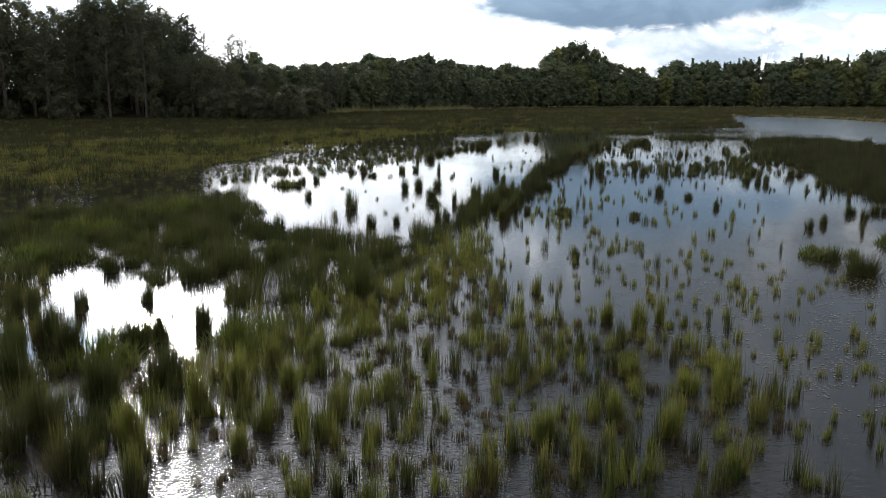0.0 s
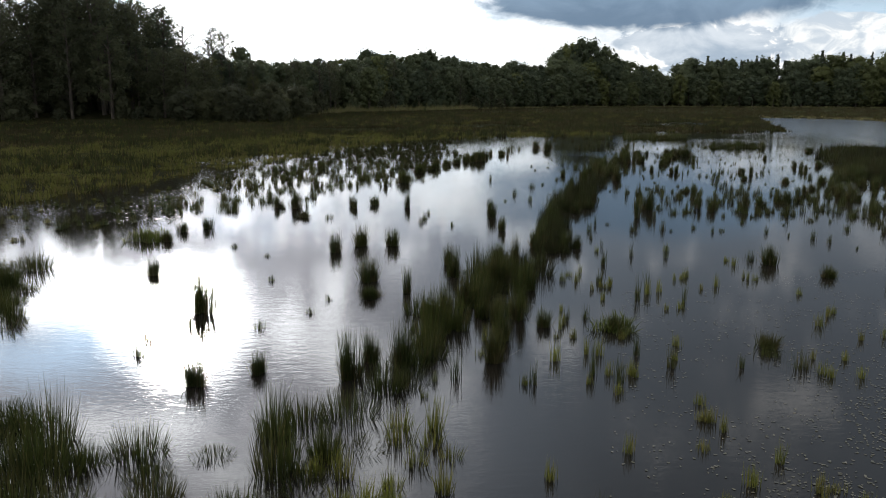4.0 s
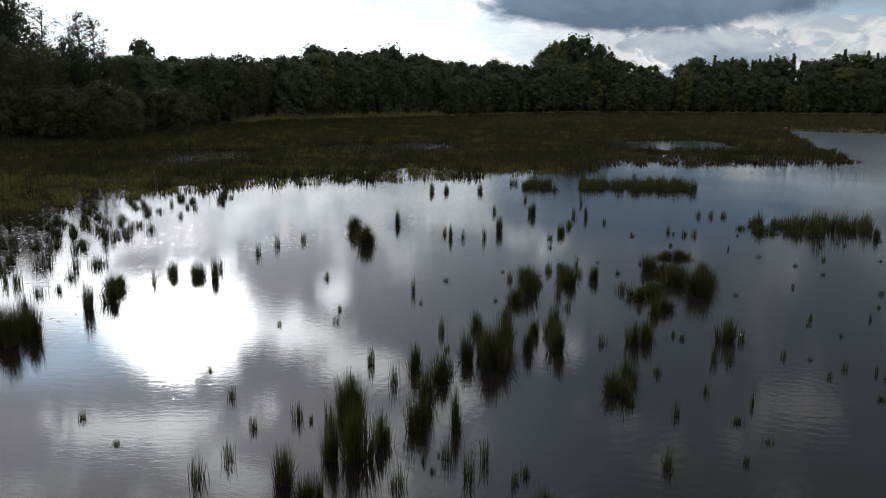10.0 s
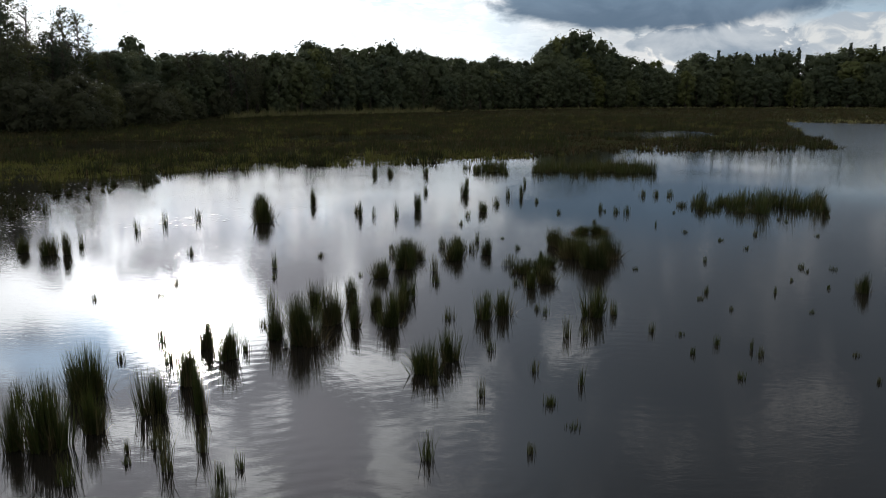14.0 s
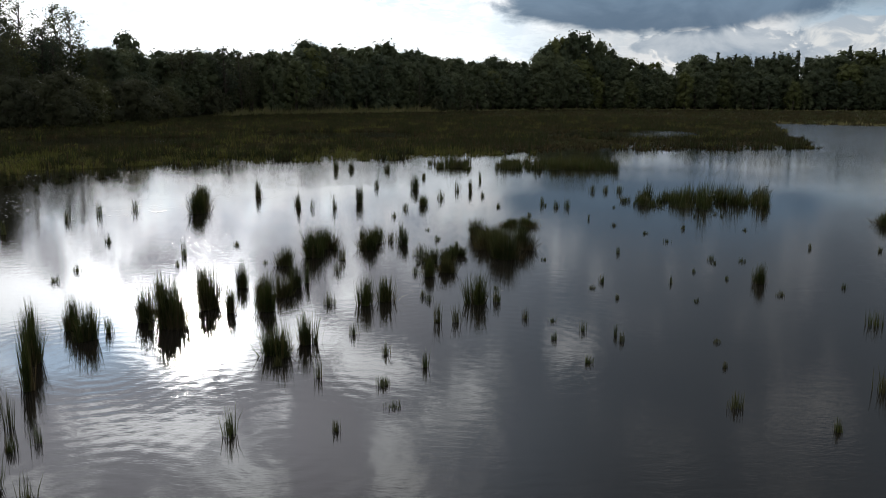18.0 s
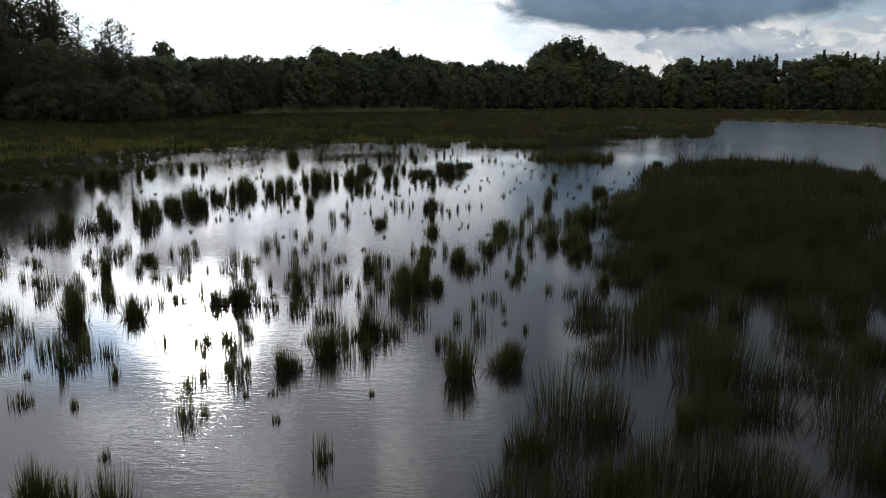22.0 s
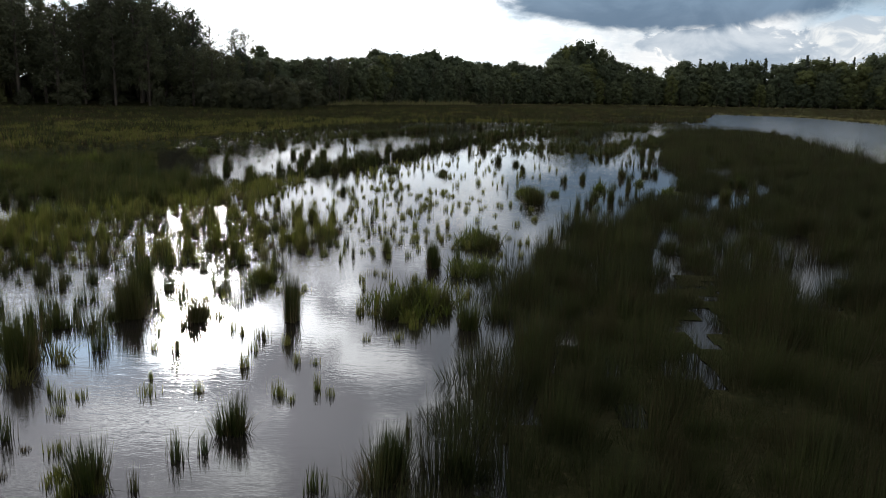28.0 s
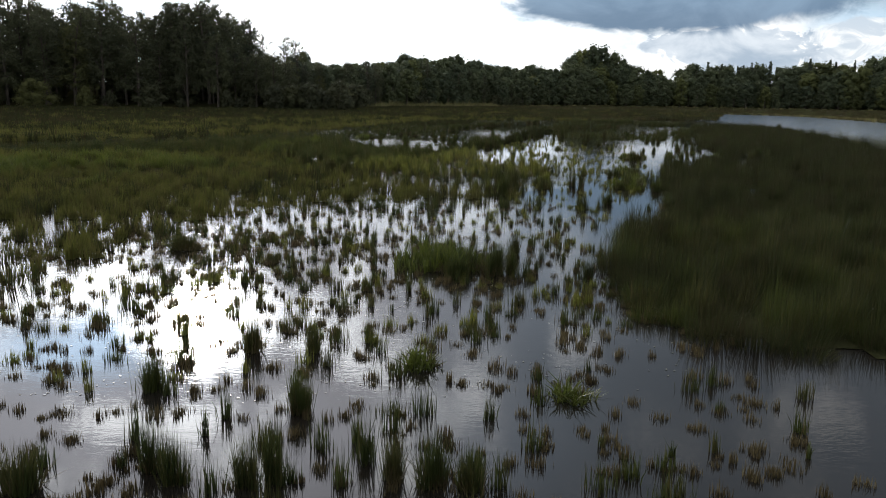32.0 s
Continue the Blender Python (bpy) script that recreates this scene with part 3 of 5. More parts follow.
# ---- trees ----
def tube(points, radii, sides=7):
    """A tapering limb along points."""
    co, quads = [], []
    for j, (p, r) in enumerate(zip(points, radii)):
        for k in range(sides):
            a = 2 * math.pi * k / sides
            co.append((p[0] + r * math.cos(a), p[1] + r * math.sin(a), p[2]))
            if j:
                b = (j - 1) * sides
                quads.append((b + k, b + (k + 1) % sides, b + sides + (k + 1) % sides, b + sides + k))
    return np.array(co), np.array(quads)


def merge(pieces):
    co, quads, at = [], [], 0
    for c, q in pieces:
        co.append(c)
        quads.append(q + at)
        at += len(c)
    return np.concatenate(co), np.concatenate(quads)


def leaf_cards(rng, centres, size, out):
    """Small three-cornered leaf sprays, facing outwards from their limb with a random turn."""
    n = len(centres)
    facing = out + rng.normal(0, 0.3, (n, 3))
    facing /= np.linalg.norm(facing, axis=1)[:, None]
    a = np.cross(facing, rng.normal(size=(n, 3)))
    a /= np.linalg.norm(a, axis=1)[:, None]
    b = np.cross(facing, a)
    s = (size * rng.uniform(0.6, 1.4, n))[:, None]
    co = np.stack([centres - a * s * 0.65, centres + a * s * 0.55 + b * s * 0.2, centres + b * s * 0.8], 1).reshape(-1, 3)
    return co, (np.arange(n) * 3)[:, None] + np.arange(3)


def billows(rng, leaves, size, blobs, core, inner=0.7):
    """A crown of foliage billows: leaves in the outer part of each, over a rough dark inner mass."""
    bl = np.array(blobs)
    pick = rng.choice(len(bl), leaves, p=bl[:, 3] ** 2 / (bl[:, 3] ** 2).sum())
    d = rng.normal(size=(leaves, 3))
    d /= np.linalg.norm(d, axis=1)[:, None]
    spots = bl[pick, :3] + d * (bl[pick, 3] * rng.uniform(inner, 1.3, leaves))[:, None] * np.array([1.0, 1.0, 0.85])
    spots[:, 2] = np.maximum(spots[:, 2], 0.05)
    cc, ct = leaf_cards(rng, spots, size, d + (0, 0, 0.3))
    if not core:
        return cc, ct
    rows, cols = 5, 7
    th, ph = np.meshgrid(np.linspace(0.1, np.pi - 0.1, rows), np.linspace(0, 2 * np.pi, cols, endpoint=False), indexing="ij")
    g = np.stack([np.sin(th) * np.cos(ph), np.sin(th) * np.sin(ph), np.cos(th)], 2).reshape(-1, 3)
    k = np.arange(rows - 1)[:, None] * cols + np.arange(cols)
    n = np.arange(rows - 1)[:, None] * cols + (np.arange(cols) + 1) % cols
    kt = np.concatenate([np.stack([k, n, n + cols], 2).reshape(-1, 3), np.stack([k, n + cols, k + cols], 2).reshape(-1, 3)])
    kc = (bl[:, None, :3] + g[None] * (bl[:, 3:4, None] * rng.uniform(core - 0.38, core, (len(bl), len(g), 1))) * np.array([1.0, 1.0, 0.85])).reshape(-1, 3)
    kc[:, 2] = np.maximum(kc[:, 2], 0.03)
    kt = (kt[None] + (np.arange(len(bl)) * len(g))[:, None, None]).reshape(-1, 3)
    return np.concatenate([cc, kc]), np.concatenate([ct, kt + len(cc)])


def heap(rng, count, low, high, girth, at, least, most):
    """Billows (x, y, z, radius) heaped to a crown between two heights, widest at a height."""
    blobs = []
    for i in range(count):
        z = low + (high - low) * (i + rng.uniform(0, 1)) / count
        f = (z - at) / ((high if z > at else 2 * low - at - 1.5) - at + 1e-6)
        wide = girth * math.sqrt(max(0.06, 1 - min(1, abs(f)) ** 2))
        a = i * 2.4 + rng.uniform(-0.6, 0.6)
        r = wide * rng.uniform(0.35, 1.0)
        blobs.append((r * math.cos(a), r * math.sin(a), z, rng.uniform(least, most) * (0.75 + 0.25 * wide / girth)))
    return blobs


def tree_kind(seed, kind, fine):
    """Trunk and crown meshes of one tree of unit height 10 m."""
    rng = np.random.RandomState(seed)
    few, big = ((0.14, 2.4), (0.29, 1.75), (0.95, 1.0))[fine]
    blobs = []
    if kind == "oak":
        blobs = heap(rng, 34, 0.8, 9.0, 2.5, 4.2, 0.75, 1.35)
        crown = billows(rng, int(5600 * few), 0.21 * big, blobs, 0.78, 0.55)
    elif kind == "bush":
        blobs = heap(rng, 22, 0.6, 8.4, 4.2, 2.6, 1.3, 2.3)
        crown = billows(rng, int(3800 * few), 0.38 * big, blobs, 0.76, 0.55)
    elif kind == "alder":
        blobs = heap(rng, 34, 2.2, 9.4, 1.6, 5.0, 0.4, 0.85)
        crown = billows(rng, int(4600 * few), 0.15 * big, blobs, 0, 0.12)
    elif kind == "spruce":
        n = int(2600 * few)
        z = 1.0 + 9.2 * (1 - rng.uniform(0, 1, n) ** 0.75)
        a = rng.uniform(0, 6.28, n)
        tier = 0.72 + 0.28 * np.sin(z * 8.0 + 1.5 * np.sin(a * 3 + z))
        r = (10.2 - z) * 0.21 * tier * np.sqrt(rng.uniform(0.1, 1, n))
        out = np.stack([np.cos(a), np.sin(a), np.full(n, 0.5)], 1)
        crown = leaf_cards(rng, np.stack([r * np.cos(a), r * np.sin(a), z - 0.25 * r], 1), 0.2 * big, out)
        blobs = [(0.8 * math.cos(i * 2.4), 0.8 * math.sin(i * 2.4), 1.5 + i * 0.35, 1) for i in range(12)]
    elif kind == "pine":
        blobs = heap(rng, 40, 3.6, 9.7, 1.7, 6.4, 0.35, 0.8)
        crown = billows(rng, int(3000 * few), 0.16 * big, blobs, 0, 0.15)
    else:
        blobs = heap(rng, 44, 3.4, 9.7, 1.75, 6.2, 0.3, 0.75)
        crown = billows(rng, int(1900 * few), 0.13 * big, blobs, 0, 0.1)
    blobs = np.array(blobs)
    bend = rng.normal(0, 0.12, 2)
    height = {"oak": 8.0, "pine": 9.6, "spruce": 9.2, "birch": 9.4, "alder": 9.2}.get(kind, 5.0)
    zs = np.linspace(-0.1, height, 6)
    pieces = [tube([(bend[0] * z * z / 30, bend[1] * z * z / 30, z) for z in zs], [(0.26 if kind in ("oak", "bush") else 0.15) * (1 - 0.85 * z / (height + 0.5)) for z in zs])]
    for bx, by, bz, br in blobs[:: 2 if kind in ("oak", "alder", "bush") else 1]:
        z0 = max(0.3, bz - 0.4 * math.hypot(bx, by) - 0.4)
        z0 = min(z0, height * 0.95)
        at = (bend[0] * z0 * z0 / 30, bend[1] * z0 * z0 / 30)
        pieces.append(tube([(at[0], at[1], z0), ((bx + at[0]) / 2, (by + at[1]) / 2, (z0 + bz) / 2 + 0.15), (bx, by, bz)], [0.07, 0.045, 0.015] if kind != "birch" else [0.05, 0.032, 0.012], 4))
    return merge(pieces), crown


TREE_LOOK = {
    "oak": ("oak_tree", "broad-leaved tree with a full dark green crown at the wood's edge", M_OAK, M_BARK),
    "pine": ("pine_tree", "slender pine with sparse dark needles", M_PINE, M_BARK),
    "birch": ("birch_tree", "slim birch with airy see-through crown and pale trunk", M_BIRCH, M_BARK_PALE),
    "alder": ("alder_tree", "tall alder with open dark crown over bare trunk", M_ALDER, M_BARK),
    "spruce": ("spruce_tree", "dark pointed conifer standing over the broad-leaved edge", M_PINE, M_BARK),
    "bush": ("willow_bush", "rounded grey-green willow bush at the marsh edge", M_WILLOW, M_BARK),
}
tree_meshes, tree_first = {}, {}


def plant(kind, x, y, height, spread=1.0, z=0.3, hidden=False):
    rng = plant.rng
    fine = 0 if hidden else 2 if x < -28 and y < 262 else 1
    variant = (kind, fine, int(rng.randint(0, 5)))
    name, label, leaf, bark = TREE_LOOK[kind]
    s = height / 10
    m = Matrix.Translation((x, y, z)) @ Matrix.Rotation(rng.uniform(0, 6.28), 4, "Z") @ Matrix.Diagonal((s * spread, s * spread, s, 1))
    if variant not in tree_first:
        (tc, tq), (cc, cq) = tree_kind(100 + 7 * variant[2] + len(kind) * 31, kind, fine)
        root = tagged(new(name), label, "bush" if kind == "bush" else "tree", "trees round the pond")
        part("trunk", mesh_of("trunk", tc, tq, [], bark, True), root)
        part("crown", mesh_of("crown", cc, [], cq, leaf), root)
        root.matrix_basis = m
        tree_first[variant] = root
        return root
    first = tree_first[variant]
    return copy_thing(first, m @ Matrix.Diagonal([1 / v for v in first.scale] + [1]))


plant.rng = np.random.RandomState(11)
EYE0 = Vector((2.4, -3.1, 5.8))


def skyline(az):
    """Height angle of the wood's top (degrees) by bearing from the start of the flight."""
    return float(np.interp(az, [-40, -29, -22, -18, -16.2, -14.4, -12.2, -9.8, -7.8, -5.8, -3.8, -2, 1.9, 5.1, 6.1, 7.9, 9.5, 12.2, 14.9, 18.2, 22, 25.4, 27, 28.2, 31, 40],
                           [8.6, 8.4, 8.0, 7.0, 5.1, 3.6, 2.2, 2.5, 2.75, 3.4, 3.15, 3.15, 2.55, 2.4, 3.3, 3.65, 2.95, 2.25, 2.7, 2.7, 2.85, 2.9, 3.0, 3.55, 3.7, 3.7]))


def along(step, offset, jitter, rng):
    """Spots along the wood's edge, moved outwards by offset."""
    spots = []
    for (x0, y0), (x1, y1) in zip(EDGE, EDGE[1:]):
        length = math.hypot(x1 - x0, y1 - y0)
        nx, ny = -(y1 - y0) / length, (x1 - x0) / length
        for k in range(max(1, int(length / step))):
            f = (k + rng.uniform(0, 1)) * step / length
            o = offset + rng.normal(0, jitter)
            spots.append((x0 + (x1 - x0) * f + nx * o, y0 + (y1 - y0) * f + ny * o))
    return spots


BIRCHES = [(-61, 236, 23), (-64.5, 238, 24.5), (-63.5, 232, 20), (-74, 238, 25.5), (-77, 234, 26)]


def build_wood():
    rng = np.random.RandomState(5)

    def reach(x, y):
        az, dist = math.degrees(math.atan2(x - EYE0.x, y - EYE0.y)), math.hypot(x - EYE0.x, y - EYE0.y)
        return az, dist, EYE0.z + dist * math.tan(radians(skyline(az)))

    for x, y in along(6.0, 1, 2.0, rng):
        az, dist, top = reach(x, y)
        if az < -8.5 or (az < 5 and rng.uniform() < 0.3):
            plant("bush", x, y, rng.uniform(2.5, 8.5), rng.uniform(0.75, 1.35))
    for x, y in ((-37, 186), (-41, 184), (-45, 186), (-50, 184), (-54, 182), (-38, 196), (-36, 210)):
        plant("bush", x, y, rng.uniform(5, 9), 1.1)
    for offset in (18, 30, 44):
        for x, y in along(8, offset, 3.0, rng):
            if reach(x, y)[0] < -8:
                plant("bush", x, y, rng.uniform(7, 12), rng.uniform(0.9, 1.2), hidden=True)
    for k in range(96):
        x = -78 - 112 * rng.uniform(0, 1) ** 1.6
        plant(("alder", "alder", "alder", "pine")[k % 4], x, 205 + (x + 52) * 0.42 + rng.uniform(0, 45), rng.uniform(23, 33), rng.uniform(0.9, 1.2))
    for row, (step, offset) in enumerate([(7.2, 7), (7.4, 16), (7.8, 27)]):
        for x, y in along(step, offset, 2.0, rng):
            az, dist, top = reach(x, y)
            h = top * (0.64, 0.82, 0.97)[row] * rng.uniform(0.78, 1.07)
            if az < -14.2 and row:
                h = min(top, 33) * rng.uniform(0.84, 1.04)
                if x > -74:
                    h = min(h, 17)
                pick = rng.uniform()
                plant("alder" if pick < 0.75 else "pine", x, y, h, rng.uniform(0.9, 1.3))
            elif az < -14.2:
                plant("alder", x, y, h, rng.uniform(1.2, 1.6))
            elif az < -8:
                plant("oak" if rng.uniform() < 0.6 else "alder", x, y, h, rng.uniform(0.8, 1.2))
            elif az < 5:
                plant("oak" if rng.uniform() < 0.85 else "alder", x, y, h, rng.uniform(0.9, 1.25))
            else:
                plant("oak", x, y, h * (0.94 if az > 15 else 1.0), rng.uniform(0.9, 1.5))
    # the wood behind the bay, closing its skyline
    for k in range(44):
        f = (k + rng.uniform(0, 1)) / 44
        x, y = -50 + 22 * f * f - rng.uniform(2, 22), 204 + 104 * f + rng.uniform(0, 10)
        top = reach(x, y)[2]
        plant(("oak", "alder", "oak", "pine")[k % 4], x, y, min(top * rng.uniform(0.84, 1.02), 13.5 + 6 * f), rng.uniform(0.95, 1.3))
    # conifers that stand up behind the broad-leaved edge
    for x, y in along(4.2, 33, 4.0, rng):
        az, dist, top = reach(x, y)
        if az > 15.5:
            plant("spruce", x, y, top * rng.uniform(0.70, 0.90), rng.uniform(0.95, 1.4), 2.0)
    for x, y in along(9, 40, 3.0, rng):
        az, dist, top = reach(x, y)
        if az > -14:
            plant("oak", x, y, top * rng.uniform(0.78, 0.92), rng.uniform(1.0, 1.3), 2.0, True)
    # trees that fill the outer bends of the edge
    for (x0, y0), (x, y), (x1, y1) in zip(EDGE, EDGE[1:], EDGE[2:]):
        away = Vector((-(y1 - y0), x1 - x0)).normalized()
        for far, share in ((10, 0.7), (20, 0.84), (30, 0.94)):
            spot = Vector((x, y)) + away * far
            az, dist, top = reach(*spot)
            if az > -14:
                plant("oak", spot.x, spot.y, top * share * rng.uniform(0.92, 1.02), 1.2)
    for x, y, h in BIRCHES:
        plant("birch", x, y, h, 1.15)
    for x, y, h, s in ((60, 470, 33, 0.75), (65, 468, 37, 0.8), (71, 468, 39.5, 0.85), (78, 470, 38.5, 0.85), (85, 472, 35, 0.8), (92, 474, 31, 0.75)):
        plant("oak", x, y, h, s)


build_wood()


# ---- rush beds, meadow and reeds ----
PATH_XY = np.array([eye[:2] for _, eye, _, _ in PATH])


def bed(name, label, poly, mat, spacing, per_tuft, height, width, gaps=0.0, gap_size=4.0, seed=1, radius=0.22, keep_out=(), low=-0.06, lean=0.35, near=None, bent=0.2, upright=0.6, lanes=None, rim=0.0, mound=0.34, dome=0.4):
    """One stand of marsh plants: fanned tussocks of blades on a jittered grid in a polygon, thinned by gaps of open water."""
    rng = np.random.RandomState(seed)
    a = np.array(poly)
    gx, gy = np.meshgrid(np.arange(a[:, 0].min(), a[:, 0].max(), spacing), np.arange(a[:, 1].min(), a[:, 1].max(), spacing))
    p = np.stack([gx.ravel(), gy.ravel()], 1) + rng.uniform(-0.5, 0.5, (gx.size, 2)) * spacing
    ragged = p + np.stack([wavy(p, 3.0, seed + 40), wavy(p, 3.0, seed + 41)], 1) * 0.5
    keep = inside(ragged, poly)
    for hole in keep_out:
        keep &= ~inside(ragged, hole)
    if gaps:
        share = np.full(len(p), gaps)
        if lanes:
            share += lanes[2] * ((p[:, 1] > lanes[0]) & (p[:, 1] < lanes[1]) & (p[:, 0] < (lanes[3] if len(lanes) > 3 else 1e9)))
        if rim:
            share += rim * np.clip(1.6 - from_bank(p) / (8 + 5 * wavy(p, 20, 12)), 0, 1)
        keep &= wavy(p, gap_size, seed + 50) * 0.6 + wavy(p, gap_size * 0.3, seed + 51) * 0.5 > -1.0 + 2.0 * share
    if near:
        d = np.sqrt(((p[:, None, :] - PATH_XY[None, ::2]) ** 2).sum(2)).min(1)
        keep &= (d >= near[0]) & (d < near[1])
    p = p[keep]
    if not len(p):
        return None
    tuft_h = height * np.clip(1 + 0.25 * wavy(p, 6, seed + 60) + mound * wavy(p, 1.9, seed + 61), 0.3, 1.7) * rng.uniform(0.65, 1.2, len(p))
    tuft_r = radius * rng.uniform(0.6, 1.35, len(p))
    b = np.repeat(np.arange(len(p)), per_tuft)
    ang, rad = rng.uniform(0, 6.28, len(b)), np.sqrt(rng.uniform(0, 1, len(b)))
    off = np.stack([np.cos(ang), np.sin(ang)], 1) * (rad * tuft_r[b])[:, None]
    base = np.column_stack([p[b] + off, np.full(len(b), low)])
    h = tuft_h[b] * rng.uniform(0.5, 1.08, len(b)) * (1 - dome * rad ** 2)
    shift = np.column_stack([off * 0.8 + rng.normal(0, lean * 0.35, (len(b), 2)) * h[:, None] + np.array([0.08, -0.04]) * h[:, None], np.zeros(len(b))])
    co, q, t = stand(rng, base, h, width * rng.uniform(0.7, 1.3, len(b)), shift * upright, bent)
    return tagged(new(name, mesh_of(name, co, q, t, mat)), label, "marsh plants", kind="stuff")


bed("rush_bed", "dense dark green rush bed standing in shallow water", BED_EAST, M_RUSH_DARK, 0.7, 270, 0.95, 0.0095, 0.04, 2.8, 21, 0.46, POOLS, near=(0, 17), lanes=(18, 62, 0.33), lean=0.2, bent=0.12, mound=0.58, upright=0.45, dome=0.5)
bed("rush_bed", "dense dark green rush bed standing in shallow water", BED_EAST, M_RUSH_DARK, 1.0, 80, 0.95, 0.036, 0.10, 4.0, 22, 0.55, POOLS, near=(17, 200), lanes=(20, 62, 0.24), mound=0.45, dome=0.6)
bed("rush_bed", "dense mid-green rush bed with fine leaning stems", BED_EAST_SOUTH, M_RUSH, 0.95, 290, 0.95, 0.010, 0.0, 4.2, 61, 0.5, near=(0, 17), lean=0.22, bent=0.15, mound=0.62, upright=0.5, dome=0.5)
bed("rush_bed", "dense dark green rush bed with fine leaning stems", BED_EAST_SOUTH, M_RUSH_DARK, 0.95, 290, 0.95, 0.010, 0.0, 4.2, 63, 0.5, near=(0, 17), lean=0.22, bent=0.15, mound=0.62, upright=0.5, dome=0.5)
bed("rush_bed", "dense dark green rush bed with fine leaning stems", BED_EAST_SOUTH, M_RUSH_DARK, 1.0, 80, 0.95, 0.036, 0.06, 5.0, 62, 0.55, near=(17, 200), mound=0.45, dome=0.6)
bed("rush_bed", "dark rush band across the pond", BED_BAND, M_RUSH, 0.8, 230, 0.92, 0.014, 0.25, 2.8, 23, 0.42, POOLS, lean=0.2, bent=0.1, upright=0.5, mound=0.45, dome=0.55)
bed("rush_bed", "narrow row of rushes in open water", BED_ROW, M_RUSH_DARK, 0.62, 190, 0.95, 0.013, 0.14, 2.4, 24, 0.3, lean=0.2, bent=0.08, upright=0.5, mound=0.45, dome=0.55)
bed("rush_bed", "loose end of the rush row in open water", BED_ROW_SOUTH, M_RUSH, 0.6, 190, 0.95, 0.012, 0.45, 2.0, 64, 0.26, lean=0.15, bent=0.08, upright=0.5, mound=0.45, dome=0.4)
bed("marsh_plants", "patchy olive sedge and rush with wet gaps", BED_SOUTH, M_MEADOW, 0.55, 74, 0.6, 0.020, 0.47, 2.2, 25, 0.22, POOLS, near=(0, 32), lanes=(-9, 5, -0.35, -7.5), lean=0.22)
bed("rush_patches", "dark rush tussocks among the olive sedge", BED_SOUTH, M_RUSH_DARK, 0.7, 60, 0.85, 0.022, 0.70, 5.0, 42, 0.36, POOLS, near=(0, 60), lean=0.2, bent=0.1)
bed("marsh_plants", "fresh olive rushes thinning out into open water", BED_FIRST, M_RUSH_FRESH, 0.5, 60, 0.62, 0.015, 0.42, 1.6, 38, 0.2, POOLS)
bed("marsh_plants", "dark and olive tussocks with wet gaps", BED_CORNER, M_RUSH, 0.55, 90, 0.62, 0.013, 0.4, 2.0, 43, 0.24, POOLS)
bed("marsh_plants", "patchy olive sedge and rush with wet gaps", BED_SOUTH, M_MEADOW, 1.0, 50, 0.6, 0.05, 0.22, 4, 26, 0.5, POOLS, near=(32, 200), lanes=(-9, 20, -0.12, -6.5))
bed("marsh_meadow", "wide wet meadow of sedge and rush", MEADOW_WEST, M_MEADOW, 0.9, 24, 0.55, 0.06, 0.26, 6.0, 27, 0.45, POOLS, near=(0, 70), rim=0.25)
bed("marsh_meadow", "wide wet meadow of sedge and rush", MEADOW_WEST, M_FAR, 1.5, 15, 0.55, 0.15, 0.15, 14.0, 28, 0.8, POOLS, low=0.0, near=(70, 400), rim=0.4)
bed("rush_patches", "dark rush stands scattered over the wet meadow", MEADOW_WEST, M_RUSH_DARK, 1.3, 22, 1.0, 0.09, 0.52, 24.0, 39, 0.55, POOLS, near=(30, 400), rim=0.14)
bed("sedge_patches", "lighter olive sedge scattered over the wet meadow", MEADOW_WEST, M_MEADOW, 1.4, 22, 0.75, 0.09, 0.78, 13.0, 40, 0.6, POOLS, low=0.0, near=(24, 400), rim=0.1)
bed("rush_patches", "darker rush stands on the far marsh", FAR_MARSH, M_RUSH, 2.8, 10, 0.9, 0.25, 0.7, 26.0, 41, 1.1, low=0.05)
bed("far_marsh", "far flat marsh of brown sedge before the wood", FAR_MARSH, M_FAR, 2.8, 11, 0.6, 0.32, 0.1, 30.0, 29, 1.3, low=0.05)
bed("reed_strip", "pale straw-coloured reeds along the wood's edge", REEDS_WEST, M_REED, 1.3, 18, 2.3, 0.12, 0.2, 12, 33, 0.7)
bed("reed_strip", "tan reeds along the far shore", REEDS_NORTH, M_REED, 2.6, 12, 1.3, 0.3, 0.3, 30, 34, 1.2)
bed("reed_strip", "tan reeds on the lake's far bank", REEDS_LAKE, M_REED, 1.6, 12, 0.8, 0.16, 0.25, 12, 35, 0.8)
for k, piece in enumerate((STRIP, STRIP_EAST)):
    bed("rush_strip", "strip of rushes before the open water", piece, M_RUSH, 0.65, 70, 0.95, 0.024, 0.08, 2.2, 30 + k, 0.3)
bed("rush_isle", "row of rush tufts in open water", ISLE, M_RUSH, 0.65, 80, 0.95, 0.02, 0.2, 1.8, 31, 0.26, mound=0.5)


